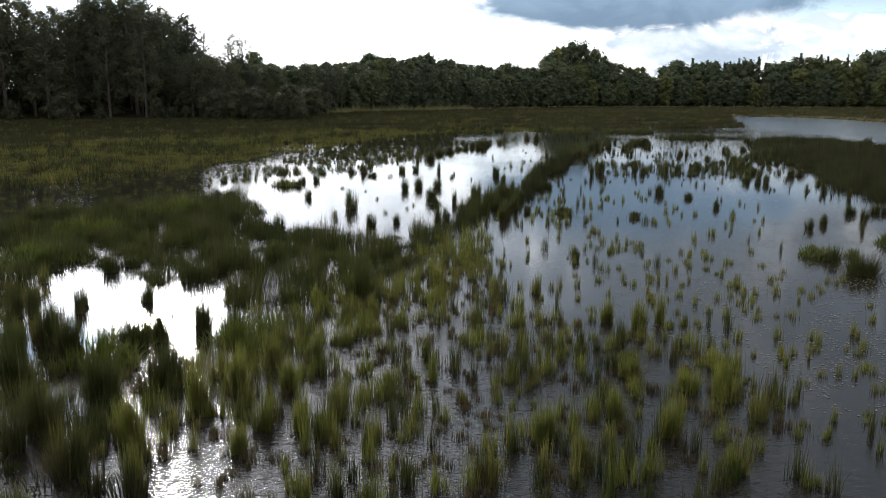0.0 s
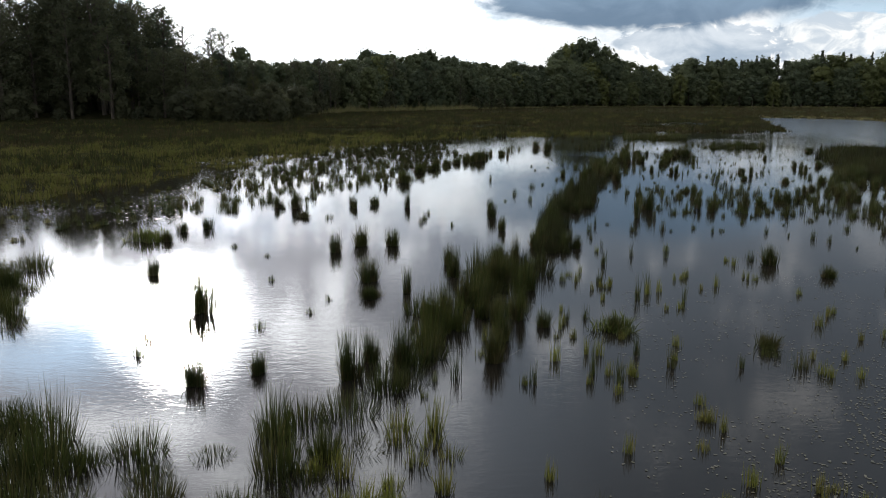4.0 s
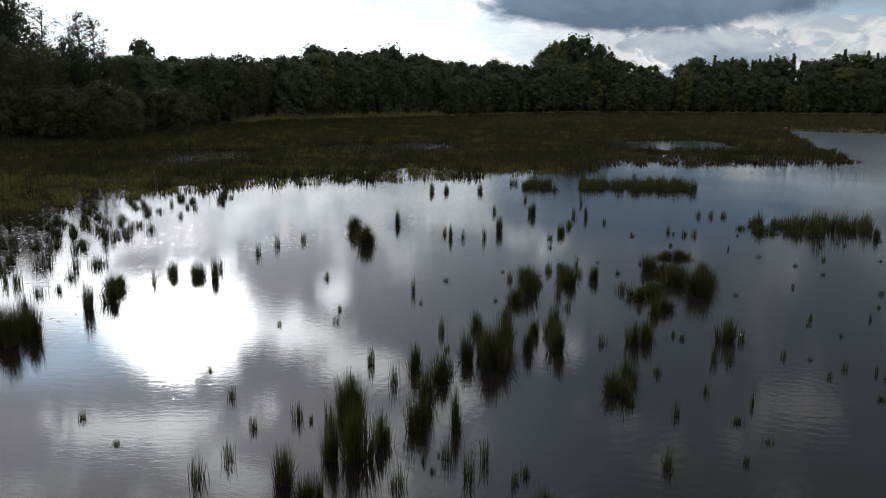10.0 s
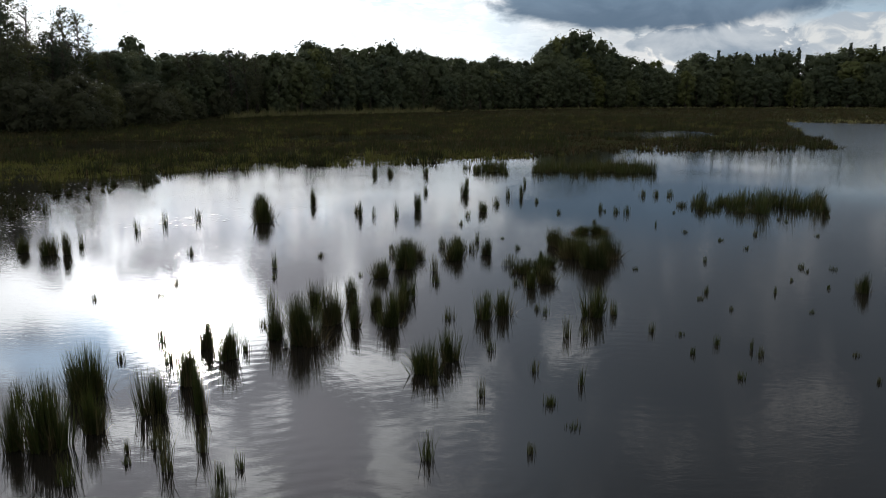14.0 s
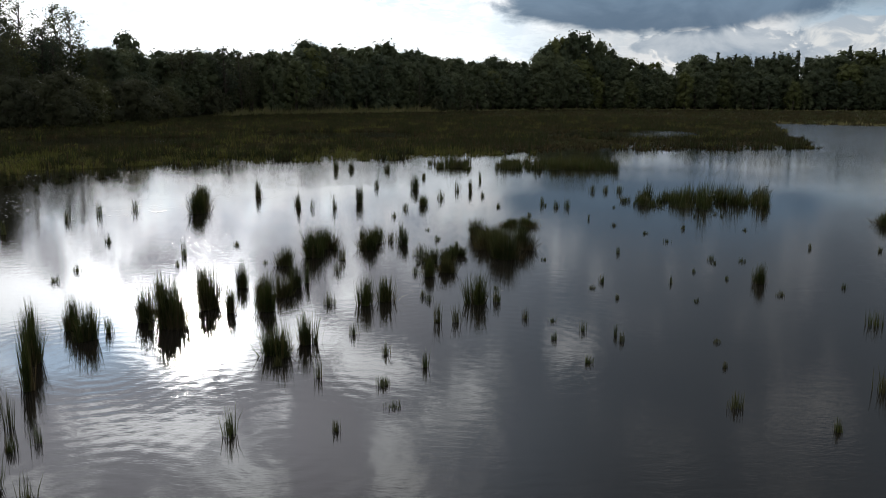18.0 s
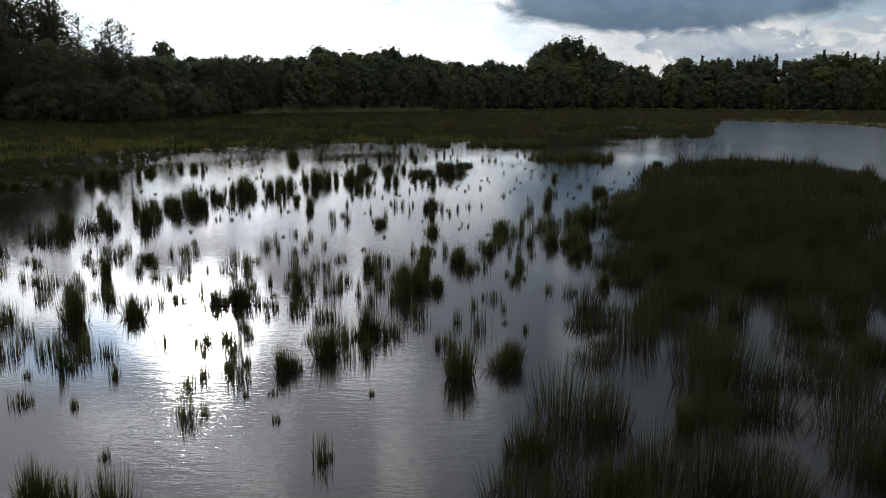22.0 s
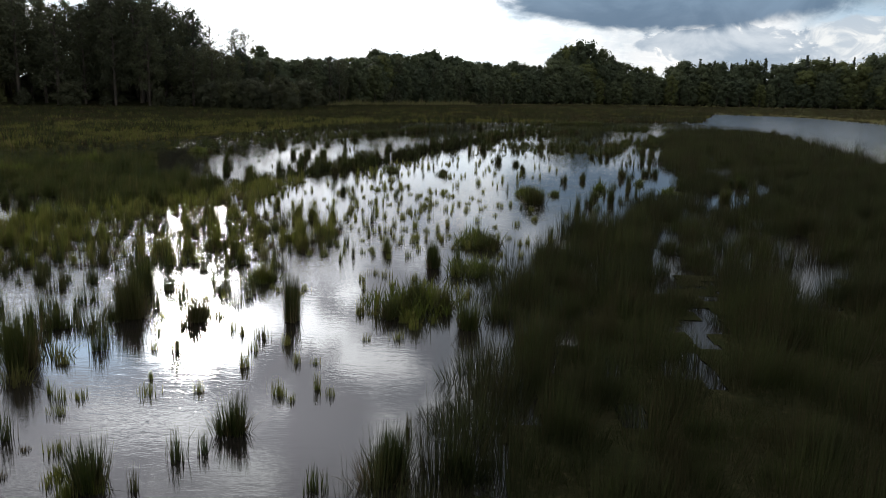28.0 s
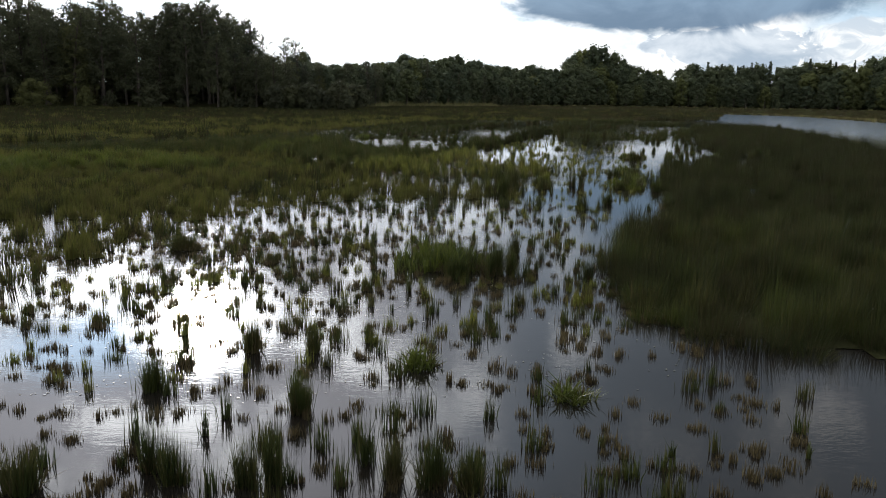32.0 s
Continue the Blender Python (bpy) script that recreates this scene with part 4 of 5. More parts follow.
def peat_mat(polys, seed):
    """Dark litter and peat that closes the water between the stems of the dense beds."""
    rng = np.random.RandomState(seed)
    cells = []
    for poly in polys:
        a = np.array(poly)
        gx, gy = np.meshgrid(np.arange(a[:, 0].min(), a[:, 0].max(), 0.55), np.arange(a[:, 1].min(), a[:, 1].max(), 0.55))
        p = np.stack([gx.ravel(), gy.ravel()], 1)
        ragged = p + np.stack([wavy(p, 3.0, seed), wavy(p, 3.0, seed + 1)], 1) * 0.4
        keep = inside(ragged, poly)
        for step in ((0.8, 0), (-0.8, 0), (0, 0.8), (0, -0.8)):
            keep &= inside(p + step, poly)
        for hole in POOLS:
            keep &= ~inside(ragged, hole)
        cells.append(p[keep])
    p = np.concatenate(cells)
    n = len(p)
    corner = np.array([(-0.34, -0.34), (0.34, -0.34), (0.34, 0.34), (-0.34, 0.34)])
    xy = p[:, None, :] + corner[None] + rng.normal(0, 0.05, (n, 4, 2))
    z = rng.uniform(0.004, 0.03, (n, 4, 1))
    q = (np.arange(n) * 4)[:, None] + np.arange(4)
    tagged(new("peat_mat", mesh_of("peat_mat", np.concatenate([xy, z], 2).reshape(-1, 3), q, [], M_GROUND)), "dark matted litter and peat between the rush stems", "marsh ground", kind="stuff")


peat_mat(([(11.6, -8), (12.8, -5.4), (13.9, -1), (15.2, 4), (17, 9), (36, 9), (36, -8)], BED_EAST_SOUTH), 71)


def sedge_patch(x, y, r, seed):
    """A patch of fresh yellow-green sedge, leaning outwards from its middle."""
    rng = np.random.RandomState(seed)
    n = int(120 + 560 * r ** 1.7)
    ang, rad = rng.uniform(0, 6.28, n), np.sqrt(rng.uniform(0, 1, n))
    rad *= 1 + 0.25 * np.sin(3 * ang + seed) + 0.15 * np.sin(5 * ang + 2 * seed)
    off = np.stack([np.cos(ang), np.sin(ang)], 1) * (rad * r)[:, None]
    base = np.column_stack([off, np.full(n, -0.05)])
    h = (0.45 + 0.55 * min(r, 1)) * rng.uniform(0.3, 0.75, n) * (1.1 - 0.4 * rad) * (1 + 0.45 * wavy(off, 1.3, seed))
    shift = np.column_stack([rng.normal(0, 0.16, (n, 2)), np.zeros(n)])
    w = 0.022 * (1 + min(r, 5) / 4) * rng.uniform(0.7, 1.3, n)
    co, q, t = blades_toward(rng, base, h, w, shift, rng.uniform(0, 6.28, n), 0.35)
    ob = new("sedge_patch", mesh_of("sedge_patch", co, q, t, M_SEDGE))
    ob.location = (x, y, 0)
    tagged(ob, "fresh yellow-green sedge patch among darker rushes", "sedge", "bright sedge patches")


mound_rng = np.random.RandomState(91)
MOUNDS = [(-20 + 7 * math.sqrt(mound_rng.uniform()) * math.cos(a), 9 + 10 * mound_rng.uniform(-1, 1) * abs(math.sin(a)), mound_rng.uniform(0.5, 1.7)) for a in mound_rng.uniform(0, 6.28, 34)]
MOUNDS += [(mound_rng.uniform(-15, -8), mound_rng.uniform(-4, 15), mound_rng.uniform(0.3, 0.8)) for k in range(12)]
for k, (x, y, r) in enumerate([*MOUNDS, (-11.5, 36, 1.8), (-13.5, 30, 1.5), (-12.4, 24, 1.4), (-5.3, 15, 0.6), (-5.3, 13.2, 0.8), (-2.5, 15, 0.9), (12.2, 4.2, 0.95), (13.5, 12.4, 0.7), (16, 25.2, 0.6), (23.2, 26.7, 0.5), (19.9, 28, 0.4), (15.9, 25.5, 0.5), (17.3, 25.4, 0.25), (22.6, 31.2, 0.22), (6, -25.9, 0.3), (3.5, -24.7, 0.3), (3.4, -16.3, 1.3), (-8.6, 48, 0.8), (8, 36, 0.5), (13.4, 11.8, 0.45), (8, 6.3, 0.4), (13.4, 7.9, 0.7)]):
    sedge_patch(x, y, r, 500 + k)


# ---- single rush clumps ----
def clump_mesh(seed, wide, high, count, dry, fresh):
    """One tuft: close-set upright stems, a little fanned, the outer ones shorter."""
    rng = np.random.RandomState(seed)
    knots = rng.uniform(-0.3, 0.3, (5, 2)) * wide
    rise = rng.uniform(0.72, 1.0, 5)
    rise[0] = 1.0
    at = rng.randint(0, 5, count)
    off = knots[at] * 0.75 + rng.normal(0, 0.085 * wide, (count, 2))
    far = np.clip(np.hypot(off[:, 0], off[:, 1]) / (wide * 0.4), 0, 1)
    h = high * rise[at] * rng.uniform(0.3, 1.0, count) ** 0.8 * (1.12 - 0.12 * far ** 2)
    base = np.column_stack([off, np.full(count, -0.08)])
    shift = np.column_stack([off * 0.5 + rng.normal(0, 0.05 * high, (count, 2)), np.zeros(count)])
    if dry:
        h *= 0.6
        shift *= 1.5
    co, q, t = stand(rng, base, h + 0.08, rng.uniform(0.008, 0.014, count), shift, 0.35 if dry else 0.1)
    return mesh_of("withered_tuft" if dry else "green_tuft", co, q, t, M_RUSH_DRY if dry else M_RUSH_FRESH if fresh else M_RUSH)


CLUMP_KINDS = {"slim": (0.24, 0.55, 120), "tuft": (0.5, 0.75, 330), "broad": (1.15, 0.9, 950)}
CLUMP_LABEL = {"slim": "slim upright rush tuft in open water", "tuft": "dark green rush clump in open water", "broad": "broad dense rush clump mirrored in the pond"}
clump_first = {}
clump_rng = np.random.RandomState(77)
small = []
SMALL = 0.235


def rushes(places):
    """Single clumps: x, y, height and width of each; the smallest are gathered in one lot of sprigs."""
    spread = []
    for x, y, high, wide in places:
        k = max(1, int(wide / 0.72))
        for i in range(k):
            spread.append((x + wide * ((i + 0.5) / k - 0.5), y + (clump_rng.uniform(-0.3, 0.3) if k > 1 else 0), min(high, 1.2) * (clump_rng.uniform(0.72, 1.05) if k > 1 else 1), wide / k * (1.15 if k > 1 else 1) * (0.75 if 5 < y < 19 and -3.4 < x < 10 else 1)))
    for x, y, high, wide in spread:
        if wide * high < SMALL:
            small.append((x, y, high, wide))
            continue
        size = "slim" if wide < 0.34 else "tuft" if wide < 0.8 else "broad"
        w0, h0, count = CLUMP_KINDS[size]
        fresh = 5 < y < 20 and -3.4 < x < 12
        key = (size, int(clump_rng.randint(0, 4)), fresh)
        m = Matrix.Translation((x, y, 0)) @ Matrix.Rotation(clump_rng.uniform(0, 6.28), 4, "Z") @ Matrix.Diagonal((wide / w0, wide / w0, high / h0, 1))
        if key not in clump_first:
            root = tagged(new("rush_clump"), ("fresh olive " if fresh else "") + CLUMP_LABEL[size], "rushes", "rush clumps in the pond")
            seed = 300 + key[1] * 10 + count
            part("green_tuft", clump_mesh(seed, w0, h0, count, False, fresh), root)
            part("withered_tuft", clump_mesh(seed + 1, w0, h0, count // 4, True, fresh), root, "withered straw-brown stems")
            root.matrix_basis = m
            clump_first[key] = root
        else:
            first = clump_first[key]
            copy_thing(first, m @ Matrix.Diagonal([1 / v for v in first.scale] + [1]))


rushes([(-0.8, -29.4, 0.65, 0.59), (-1, -29.3, 0.49, 0.27), (1.4, -29.2, 0.5, 0.4), (1.8, -29, 0.77, 0.41), (0.9, -29, 0.68, 0.41), (4.5, -28.9, 0.6, 0.54), (2.9, -28.9, 0.6, 0.27), (2.1, -28.9, 0.86, 0.34), (4.8, -28.8, 0.52, 0.27), (4, -28.8, 0.69, 0.55), (6, -28.8, 0.43, 0.47), (3.5, -28.7, 0.7, 0.42), (0.5, -28.7, 0.7, 0.42), (0.1, -28.7, 0.35, 0.12), (3.1, -28.3, 0.72, 0.29), (-0.1, -27.9, 0.56, 0.23), (7.1, -27.8, 0.23, 0.12), (0.8, -27.7, 0.47, 0.15), (8.9, -27.7, 0.27, 0.12), (6.2, -27.6, 0.28, 0.12), (7.7, -27.6, 0.32, 0.15), (0.9, -27.1, 0.5, 0.2), (4.7, -26.8, 0.4, 0.21), (1.9, -26.8, 0.81, 0.42)])
rushes([(8.2, -26.2, 0.21, 0.17), (-0.6, -26.1, 0.64, 0.45), (1.9, -24.8, 0.46, 0.29), (-0.7, -24.8, 0.47, 0.3), (6.4, -24.6, 0.29, 0.15), (0.4, -24.1, 0.85, 0.52), (1.5, -24, 0.73, 0.41), (6.5, -21.8, 0.44, 0.17), (6.3, -21.8, 0.52, 0.21), (4.7, -21.6, 0.49, 0.28), (3.4, -21.6, 0.53, 0.18), (2.6, -21.2, 0.27, 0.12), (2.1, -20.9, 0.37, 0.19), (3.2, -20, 0.25, 0.12), (6.8, -19.5, 0.41, 0.17), (1.9, -19.5, 0.47, 0.13), (6.3, -19.3, 0.47, 0.22), (-1.3, -19, 0.73, 0.17), (6.7, -18.3, 0.56, 0.23), (1.8, -18.3, 0.4, 0.19), (0.5, -17.8, 0.53, 0.3), (3.8, -17.8, 0.68, 0.88), (7.3, -17.7, 0.7, 0.34), (2, -17.7, 0.23, 0.2)])
rushes([(-0.4, -17.6, 0.43, 0.12), (4.8, -17.4, 0.96, 0.81), (5.7, -17.3, 0.6, 0.15), (5.3, -17.1, 0.73, 0.41), (-0.7, -17, 0.49, 0.37), (3.5, -16.9, 0.62, 0.63), (4.1, -16.8, 0.74, 0.63), (0.6, -16.5, 0.32, 0.12), (2.6, -16.3, 0.51, 0.38), (5, -15.3, 0.54, 0.35), (-4.3, -15, 0.58, 1.36), (5.5, -14.6, 0.7, 0.48), (1.2, -14.3, 0.49, 0.14), (1.1, -13.5, 0.45, 0.13), (2.6, -13.3, 0.3, 0.2), (6.1, -12.9, 0.54, 0.26), (2.8, -12.8, 0.39, 0.16), (9.4, -4.5, 0.39, 0.17), (8.8, -4.4, 0.7, 0.6), (11.6, -4.3, 0.36, 0.35), (12.4, -4, 0.73, 0.94), (13.4, -3.9, 0.64, 0.51), (9.6, -3.6, 0.52, 0.34), (9.9, -3.4, 0.33, 0.23)])
rushes([(10.1, -2.8, 0.7, 0.53), (12.6, -2.6, 0.4, 0.12), (5.6, -0.4, 1.41, 0.8), (6.5, 0.6, 0.5, 0.32), (7.9, 0.7, 0.76, 0.27), (9.3, 1.6, 0.4, 0.32), (4.9, 1.9, 0.41, 0.7), (6, 2.4, 0.7, 0.3), (7.6, 2.6, 0.84, 0.48), (13.4, 2.7, 0.84, 0.6), (9.6, 2.8, 1.42, 0.42), (6.2, 2.8, 1.42, 0.86), (11.7, 3.4, 0.58, 0.75), (12.2, 3.9, 0.9, 0.64), (12.8, 4, 0.6, 0.52), (8, 6.2, 0.67, 0.73), (1.8, 7.8, 0.65, 0.43), (-2.4, 7.8, 0.75, 0.6), (3.8, 7.9, 0.55, 0.52), (0.9, 8, 0.55, 0.35), (-3.6, 8.1, 0.98, 0.8), (13, 8.1, 0.91, 0.24), (0.3, 8.2, 0.67, 0.44), (7.8, 8.2, 0.64, 0.4)])
rushes([(6.9, 8.3, 0.66, 0.53), (5.2, 8.4, 0.56, 0.54), (12.3, 8.4, 0.92, 0.48), (4.5, 8.6, 0.68, 0.64), (-1.1, 8.9, 0.7, 0.47), (1, 9, 0.64, 0.24), (6.5, 9.1, 0.58, 0.47), (2.1, 9.2, 0.47, 0.29), (-3, 9.3, 1.06, 0.78), (4.1, 9.5, 0.72, 0.49), (6.2, 9.7, 0.73, 0.69), (-0.2, 9.8, 0.74, 0.5), (-0.9, 9.8, 0.86, 0.6), (-4.8, 9.8, 1.09, 0.91), (9.8, 9.8, 0.6, 0.2), (1.4, 9.9, 0.62, 0.25), (5.4, 10.4, 0.76, 0.62), (8.1, 10.5, 0.63, 0.73), (10.7, 10.6, 0.61, 0.39), (-2.4, 10.8, 1.04, 0.75), (0.3, 10.9, 0.65, 0.54), (-4.5, 11.4, 1.07, 0.9), (14, 11.5, 0.52, 1.09), (7.8, 11.6, 1.07, 0.56)])
rushes([(9.3, 11.6, 0.67, 0.28), (-0.8, 11.7, 0.82, 0.68), (-1.9, 11.7, 0.96, 0.8), (8.9, 11.8, 0.61, 0.17), (7.2, 11.9, 0.55, 0.69), (-6.5, 11.9, 1.23, 0.69), (-3.4, 12, 1.11, 0.93), (2.9, 12.4, 0.57, 0.24), (13.5, 12.4, 0.54, 0.57), (6.2, 12.5, 0.71, 0.71), (16, 12.7, 0.65, 0.23), (-1.5, 13.1, 1.03, 0.87), (-0.6, 13.4, 0.9, 0.63), (1.2, 13.5, 0.6, 0.51), (7.4, 13.6, 0.75, 0.38), (-6.3, 13.7, 1.21, 0.64), (4.9, 13.9, 0.61, 0.28), (-7.8, 14.1, 0.92, 0.53), (5.8, 14.3, 0.47, 0.33), (-7.2, 14.5, 1.5, 0.81), (-4.7, 15, 0.81, 0.41), (-3.8, 15.5, 1.32, 0.57), (7.2, 16.2, 0.85, 0.73), (9.5, 16.2, 0.76, 0.36)])
rushes([(8.5, 16.5, 0.43, 0.27), (9.1, 16.5, 0.51, 0.21), (6.5, 16.7, 0.78, 0.6), (7.9, 16.7, 1.04, 0.45), (-9.3, 16.9, 1.05, 0.61), (0.3, 17.1, 0.71, 0.46), (5.3, 17.7, 0.64, 0.23), (-8, 18.1, 0.74, 0.32), (18.2, 18.2, 0.52, 0.41), (17.8, 18.2, 0.35, 0.21), (18.7, 18.3, 0.53, 0.38), (17.5, 18.3, 0.53, 0.12), (19.7, 18.6, 0.36, 0.18), (-6.5, 18.7, 0.57, 0.41), (15.7, 19.3, 0.24, 0.12), (5, 19.6, 0.88, 0.27), (18.6, 20.1, 0.55, 0.37), (17.8, 20.2, 0.91, 0.29), (15.4, 20.6, 0.26, 0.17), (18.9, 21.1, 0.54, 0.18), (18.5, 21.6, 0.78, 0.42), (4, 21.8, 0.53, 0.22), (16.1, 22.5, 0.88, 1.3), (20.2, 22.7, 0.47, 0.4)])
rushes([(19.7, 23.1, 1.5, 0.46), (9.6, 23.7, 0.57, 0.3), (7.5, 24.1, 0.69, 0.24), (19.1, 24.4, 0.46, 0.56), (16.1, 24.5, 0.74, 0.63), (6.9, 24.6, 0.59, 0.41), (9.5, 25.5, 0.26, 0.22), (15, 26.3, 0.59, 0.15), (21.5, 26.4, 0.58, 0.15), (6, 26.7, 0.63, 0.33), (9.9, 27, 0.28, 0.19), (21.2, 27.1, 0.68, 0.2), (21.5, 28.8, 1.15, 0.21), (21, 29.6, 0.38, 0.3), (20.3, 30.6, 0.72, 0.22), (22.5, 31.2, 0.27, 0.29), (18.4, 31.5, 0.56, 0.46), (-1.3, 32, 0.75, 0.52), (5.6, 32.2, 0.55, 0.17), (7.4, 32.4, 0.66, 0.26), (4, 32.5, 0.68, 0.27), (1.8, 32.5, 1.12, 0.63), (-0.2, 32.7, 0.57, 0.46), (6.9, 32.8, 0.68, 0.18)])
rushes([(2.8, 33.3, 1.18, 0.57), (8.7, 33.3, 0.58, 0.28), (10.2, 33.3, 0.35, 0.19), (11.5, 33.3, 0.46, 0.47), (2.1, 33.5, 0.84, 0.44), (4.8, 33.6, 0.96, 0.58), (-3.2, 33.7, 0.42, 0.3), (8.1, 34.1, 0.61, 0.15), (11.3, 34.8, 0.38, 0.69), (-3.4, 34.9, 0.51, 0.38), (5.1, 35.1, 1.05, 0.54), (16.3, 35.3, 0.47, 0.42), (3.3, 35.9, 1.1, 0.46), (2.9, 35.9, 0.34, 0.34), (-1, 35.9, 0.27, 0.29), (8, 36, 0.48, 0.57), (-2.8, 36, 0.55, 0.14), (22.5, 36.1, 0.66, 0.58), (6.2, 36.3, 0.56, 0.47), (6.9, 36.8, 0.43, 0.18), (5.6, 36.9, 1.44, 0.48), (3.7, 36.9, 1.3, 0.48), (7.4, 37, 0.43, 0.24), (0, 37.3, 0.22, 0.25)])
rushes([(-2.9, 37.4, 1.5, 0.75), (4.2, 38.4, 1.5, 0.53), (0.3, 38.7, 0.24, 0.27), (10.5, 38.8, 0.55, 0.16), (9.2, 39, 0.95, 0.2), (1.5, 39.1, 0.4, 0.82), (2.5, 39.6, 0.99, 0.31), (9.7, 39.9, 0.83, 0.21), (5.2, 40.7, 1.5, 0.89), (-1.9, 41, 0.26, 0.23), (1.2, 41.1, 0.97, 0.76), (-6, 41.7, 0.72, 0.47), (16.1, 42.1, 0.49, 0.53), (25.5, 42.2, 0.92, 0.29), (24, 42.6, 0.52, 0.19), (24.9, 43.1, 0.49, 0.14), (24.6, 43.3, 0.75, 0.15), (3.7, 43.6, 0.88, 0.42), (6, 43.7, 1.17, 0.42), (9.1, 43.8, 0.68, 0.25), (15, 44, 0.78, 0.68), (24, 44.5, 0.54, 0.2), (-3, 44.8, 0.18, 0.27), (11.6, 45, 0.51, 0.18)])
rushes([(24.4, 45.2, 0.34, 0.21), (22.1, 45.3, 0.29, 0.12), (10.4, 45.3, 0.62, 0.18), (-0.6, 45.7, 0.95, 0.55), (25.7, 45.8, 0.82, 0.39), (24.8, 45.8, 0.24, 0.12), (23.8, 46.4, 0.43, 0.15), (-4.7, 46.5, 0.22, 0.38), (25, 46.6, 0.62, 0.36), (8.1, 46.7, 0.68, 0.36), (8.6, 46.7, 0.68, 0.36), (7, 46.9, 0.81, 0.55), (9.6, 46.9, 0.46, 0.14), (0.2, 47, 1, 0.77), (1.4, 47.1, 0.86, 0.66), (26.6, 47.8, 0.73, 0.28), (7.3, 47.9, 0.98, 0.59), (26.2, 47.9, 0.53, 0.23), (22.9, 48.2, 0.34, 0.29), (19, 48.2, 0.45, 0.3), (9.5, 48.8, 0.38, 0.16), (7.5, 49.1, 0.91, 0.54), (18.7, 49.1, 0.5, 0.27), (8.4, 49.2, 0.66, 0.32)])
rushes([(8.7, 49.2, 0.66, 0.27), (27.2, 49.8, 0.52, 0.51), (23.8, 50.2, 0.83, 0.52), (23.3, 50.2, 0.76, 0.52), (17.3, 50.4, 0.46, 0.29), (15, 50.5, 0.41, 0.17), (9.7, 50.6, 0.56, 0.29), (22.6, 50.6, 0.7, 0.53), (5.9, 50.7, 0.78, 0.42), (11.6, 50.7, 0.49, 0.29), (15.5, 50.8, 0.21, 0.35), (7.8, 50.9, 0.86, 0.48), (13, 51.1, 0.64, 0.3), (21.2, 51.3, 0.35, 0.39), (14.5, 51.5, 0.29, 0.25), (3.7, 51.8, 0.27, 0.19), (5.9, 51.9, 0.52, 0.34), (10.2, 52, 0.61, 0.12), (25.9, 52, 0.49, 0.31), (10.8, 52.4, 0.18, 0.26), (2.3, 52.7, 0.39, 0.27), (8.3, 53.2, 0.96, 0.54), (31.2, 53.3, 0.69, 0.37), (2.4, 53.7, 0.41, 0.29)])
rushes([(-2.2, 53.9, 0.3, 0.57), (-3.5, 54.1, 0.42, 0.72), (13.4, 54.2, 1, 0.21), (5.6, 54.4, 1.02, 0.51), (12.7, 54.7, 1.2, 0.37), (2.5, 55.3, 0.35, 0.18), (27.7, 55.4, 0.95, 0.66), (24.5, 55.5, 0.58, 0.5), (20.3, 55.5, 0.97, 0.2), (28.5, 55.9, 0.58, 0.85), (8.7, 56.1, 1.1, 0.63), (9.9, 56.1, 0.73, 0.63), (25.1, 56.4, 0.7, 0.7), (18.4, 56.6, 0.61, 0.21), (16.9, 56.7, 0.83, 0.48), (5.6, 56.8, 0.75, 0.32), (-4.5, 57.1, 1.05, 0.67), (-1.4, 57.3, 0.76, 0.32), (-5.5, 57.4, 0.78, 0.59), (13.8, 57.5, 1.5, 0.83), (1.3, 57.6, 0.88, 0.37), (15.9, 57.6, 0.67, 0.2), (25.7, 57.8, 0.84, 0.64), (16.6, 57.9, 0.97, 0.42)])
rushes([(-4.1, 58.1, 0.6, 0.26), (-1.7, 58.2, 0.7, 0.38), (19.1, 58.3, 1.5, 0.68), (9.3, 58.6, 1.21, 0.7), (-0.5, 58.6, 0.61, 0.62), (20.2, 58.8, 0.66, 0.68), (23.2, 59.7, 0.37, 0.26), (20.4, 59.8, 0.47, 0.23), (23.6, 59.9, 0.57, 0.3), (28.6, 60, 0.28, 0.19), (20, 60, 0.38, 0.23), (27.9, 60.1, 0.47, 0.23), (21.7, 60.1, 0.57, 0.54), (23.8, 60.2, 0.48, 0.31), (20.6, 60.2, 0.58, 0.31), (22.2, 60.3, 0.88, 0.63), (20.8, 60.3, 0.58, 0.24), (6.6, 60.4, 0.18, 0.23), (25.9, 60.5, 0.49, 0.24), (25.4, 60.5, 0.59, 0.39), (8, 60.5, 0.54, 0.26), (21, 60.9, 0.71, 0.25), (23.8, 61.1, 0.46, 0.17), (26.1, 61.2, 1.14, 0.58)])
rushes([(23.3, 61.4, 0.63, 0.43), (24.3, 61.5, 0.64, 0.34), (30.3, 61.5, 0.41, 0.42), (10.2, 61.8, 1.36, 0.79), (26.9, 61.9, 0.54, 0.44), (29.8, 61.9, 0.32, 0.35), (14.4, 62, 1.13, 0.3), (22.4, 62.2, 0.45, 0.23), (31.4, 62.6, 0.55, 0.46), (17.7, 62.6, 1.04, 0.4), (26.5, 62.8, 1.03, 0.47), (13.9, 62.9, 0.7, 0.31), (7.3, 63.1, 0.52, 0.37), (21.5, 63.2, 0.48, 0.35), (21.1, 63.2, 0.36, 0.3), (18.3, 63.3, 0.6, 0.3), (28.8, 63.7, 0.24, 0.2), (22.7, 63.8, 0.62, 0.26), (23.6, 63.9, 0.56, 0.26), (24.8, 64, 0.68, 0.47), (27.7, 64.2, 0.5, 0.31), (23.2, 64.2, 0.57, 0.37), (29.2, 64.6, 0.89, 0.27), (17.9, 64.9, 0.4, 0.68)])
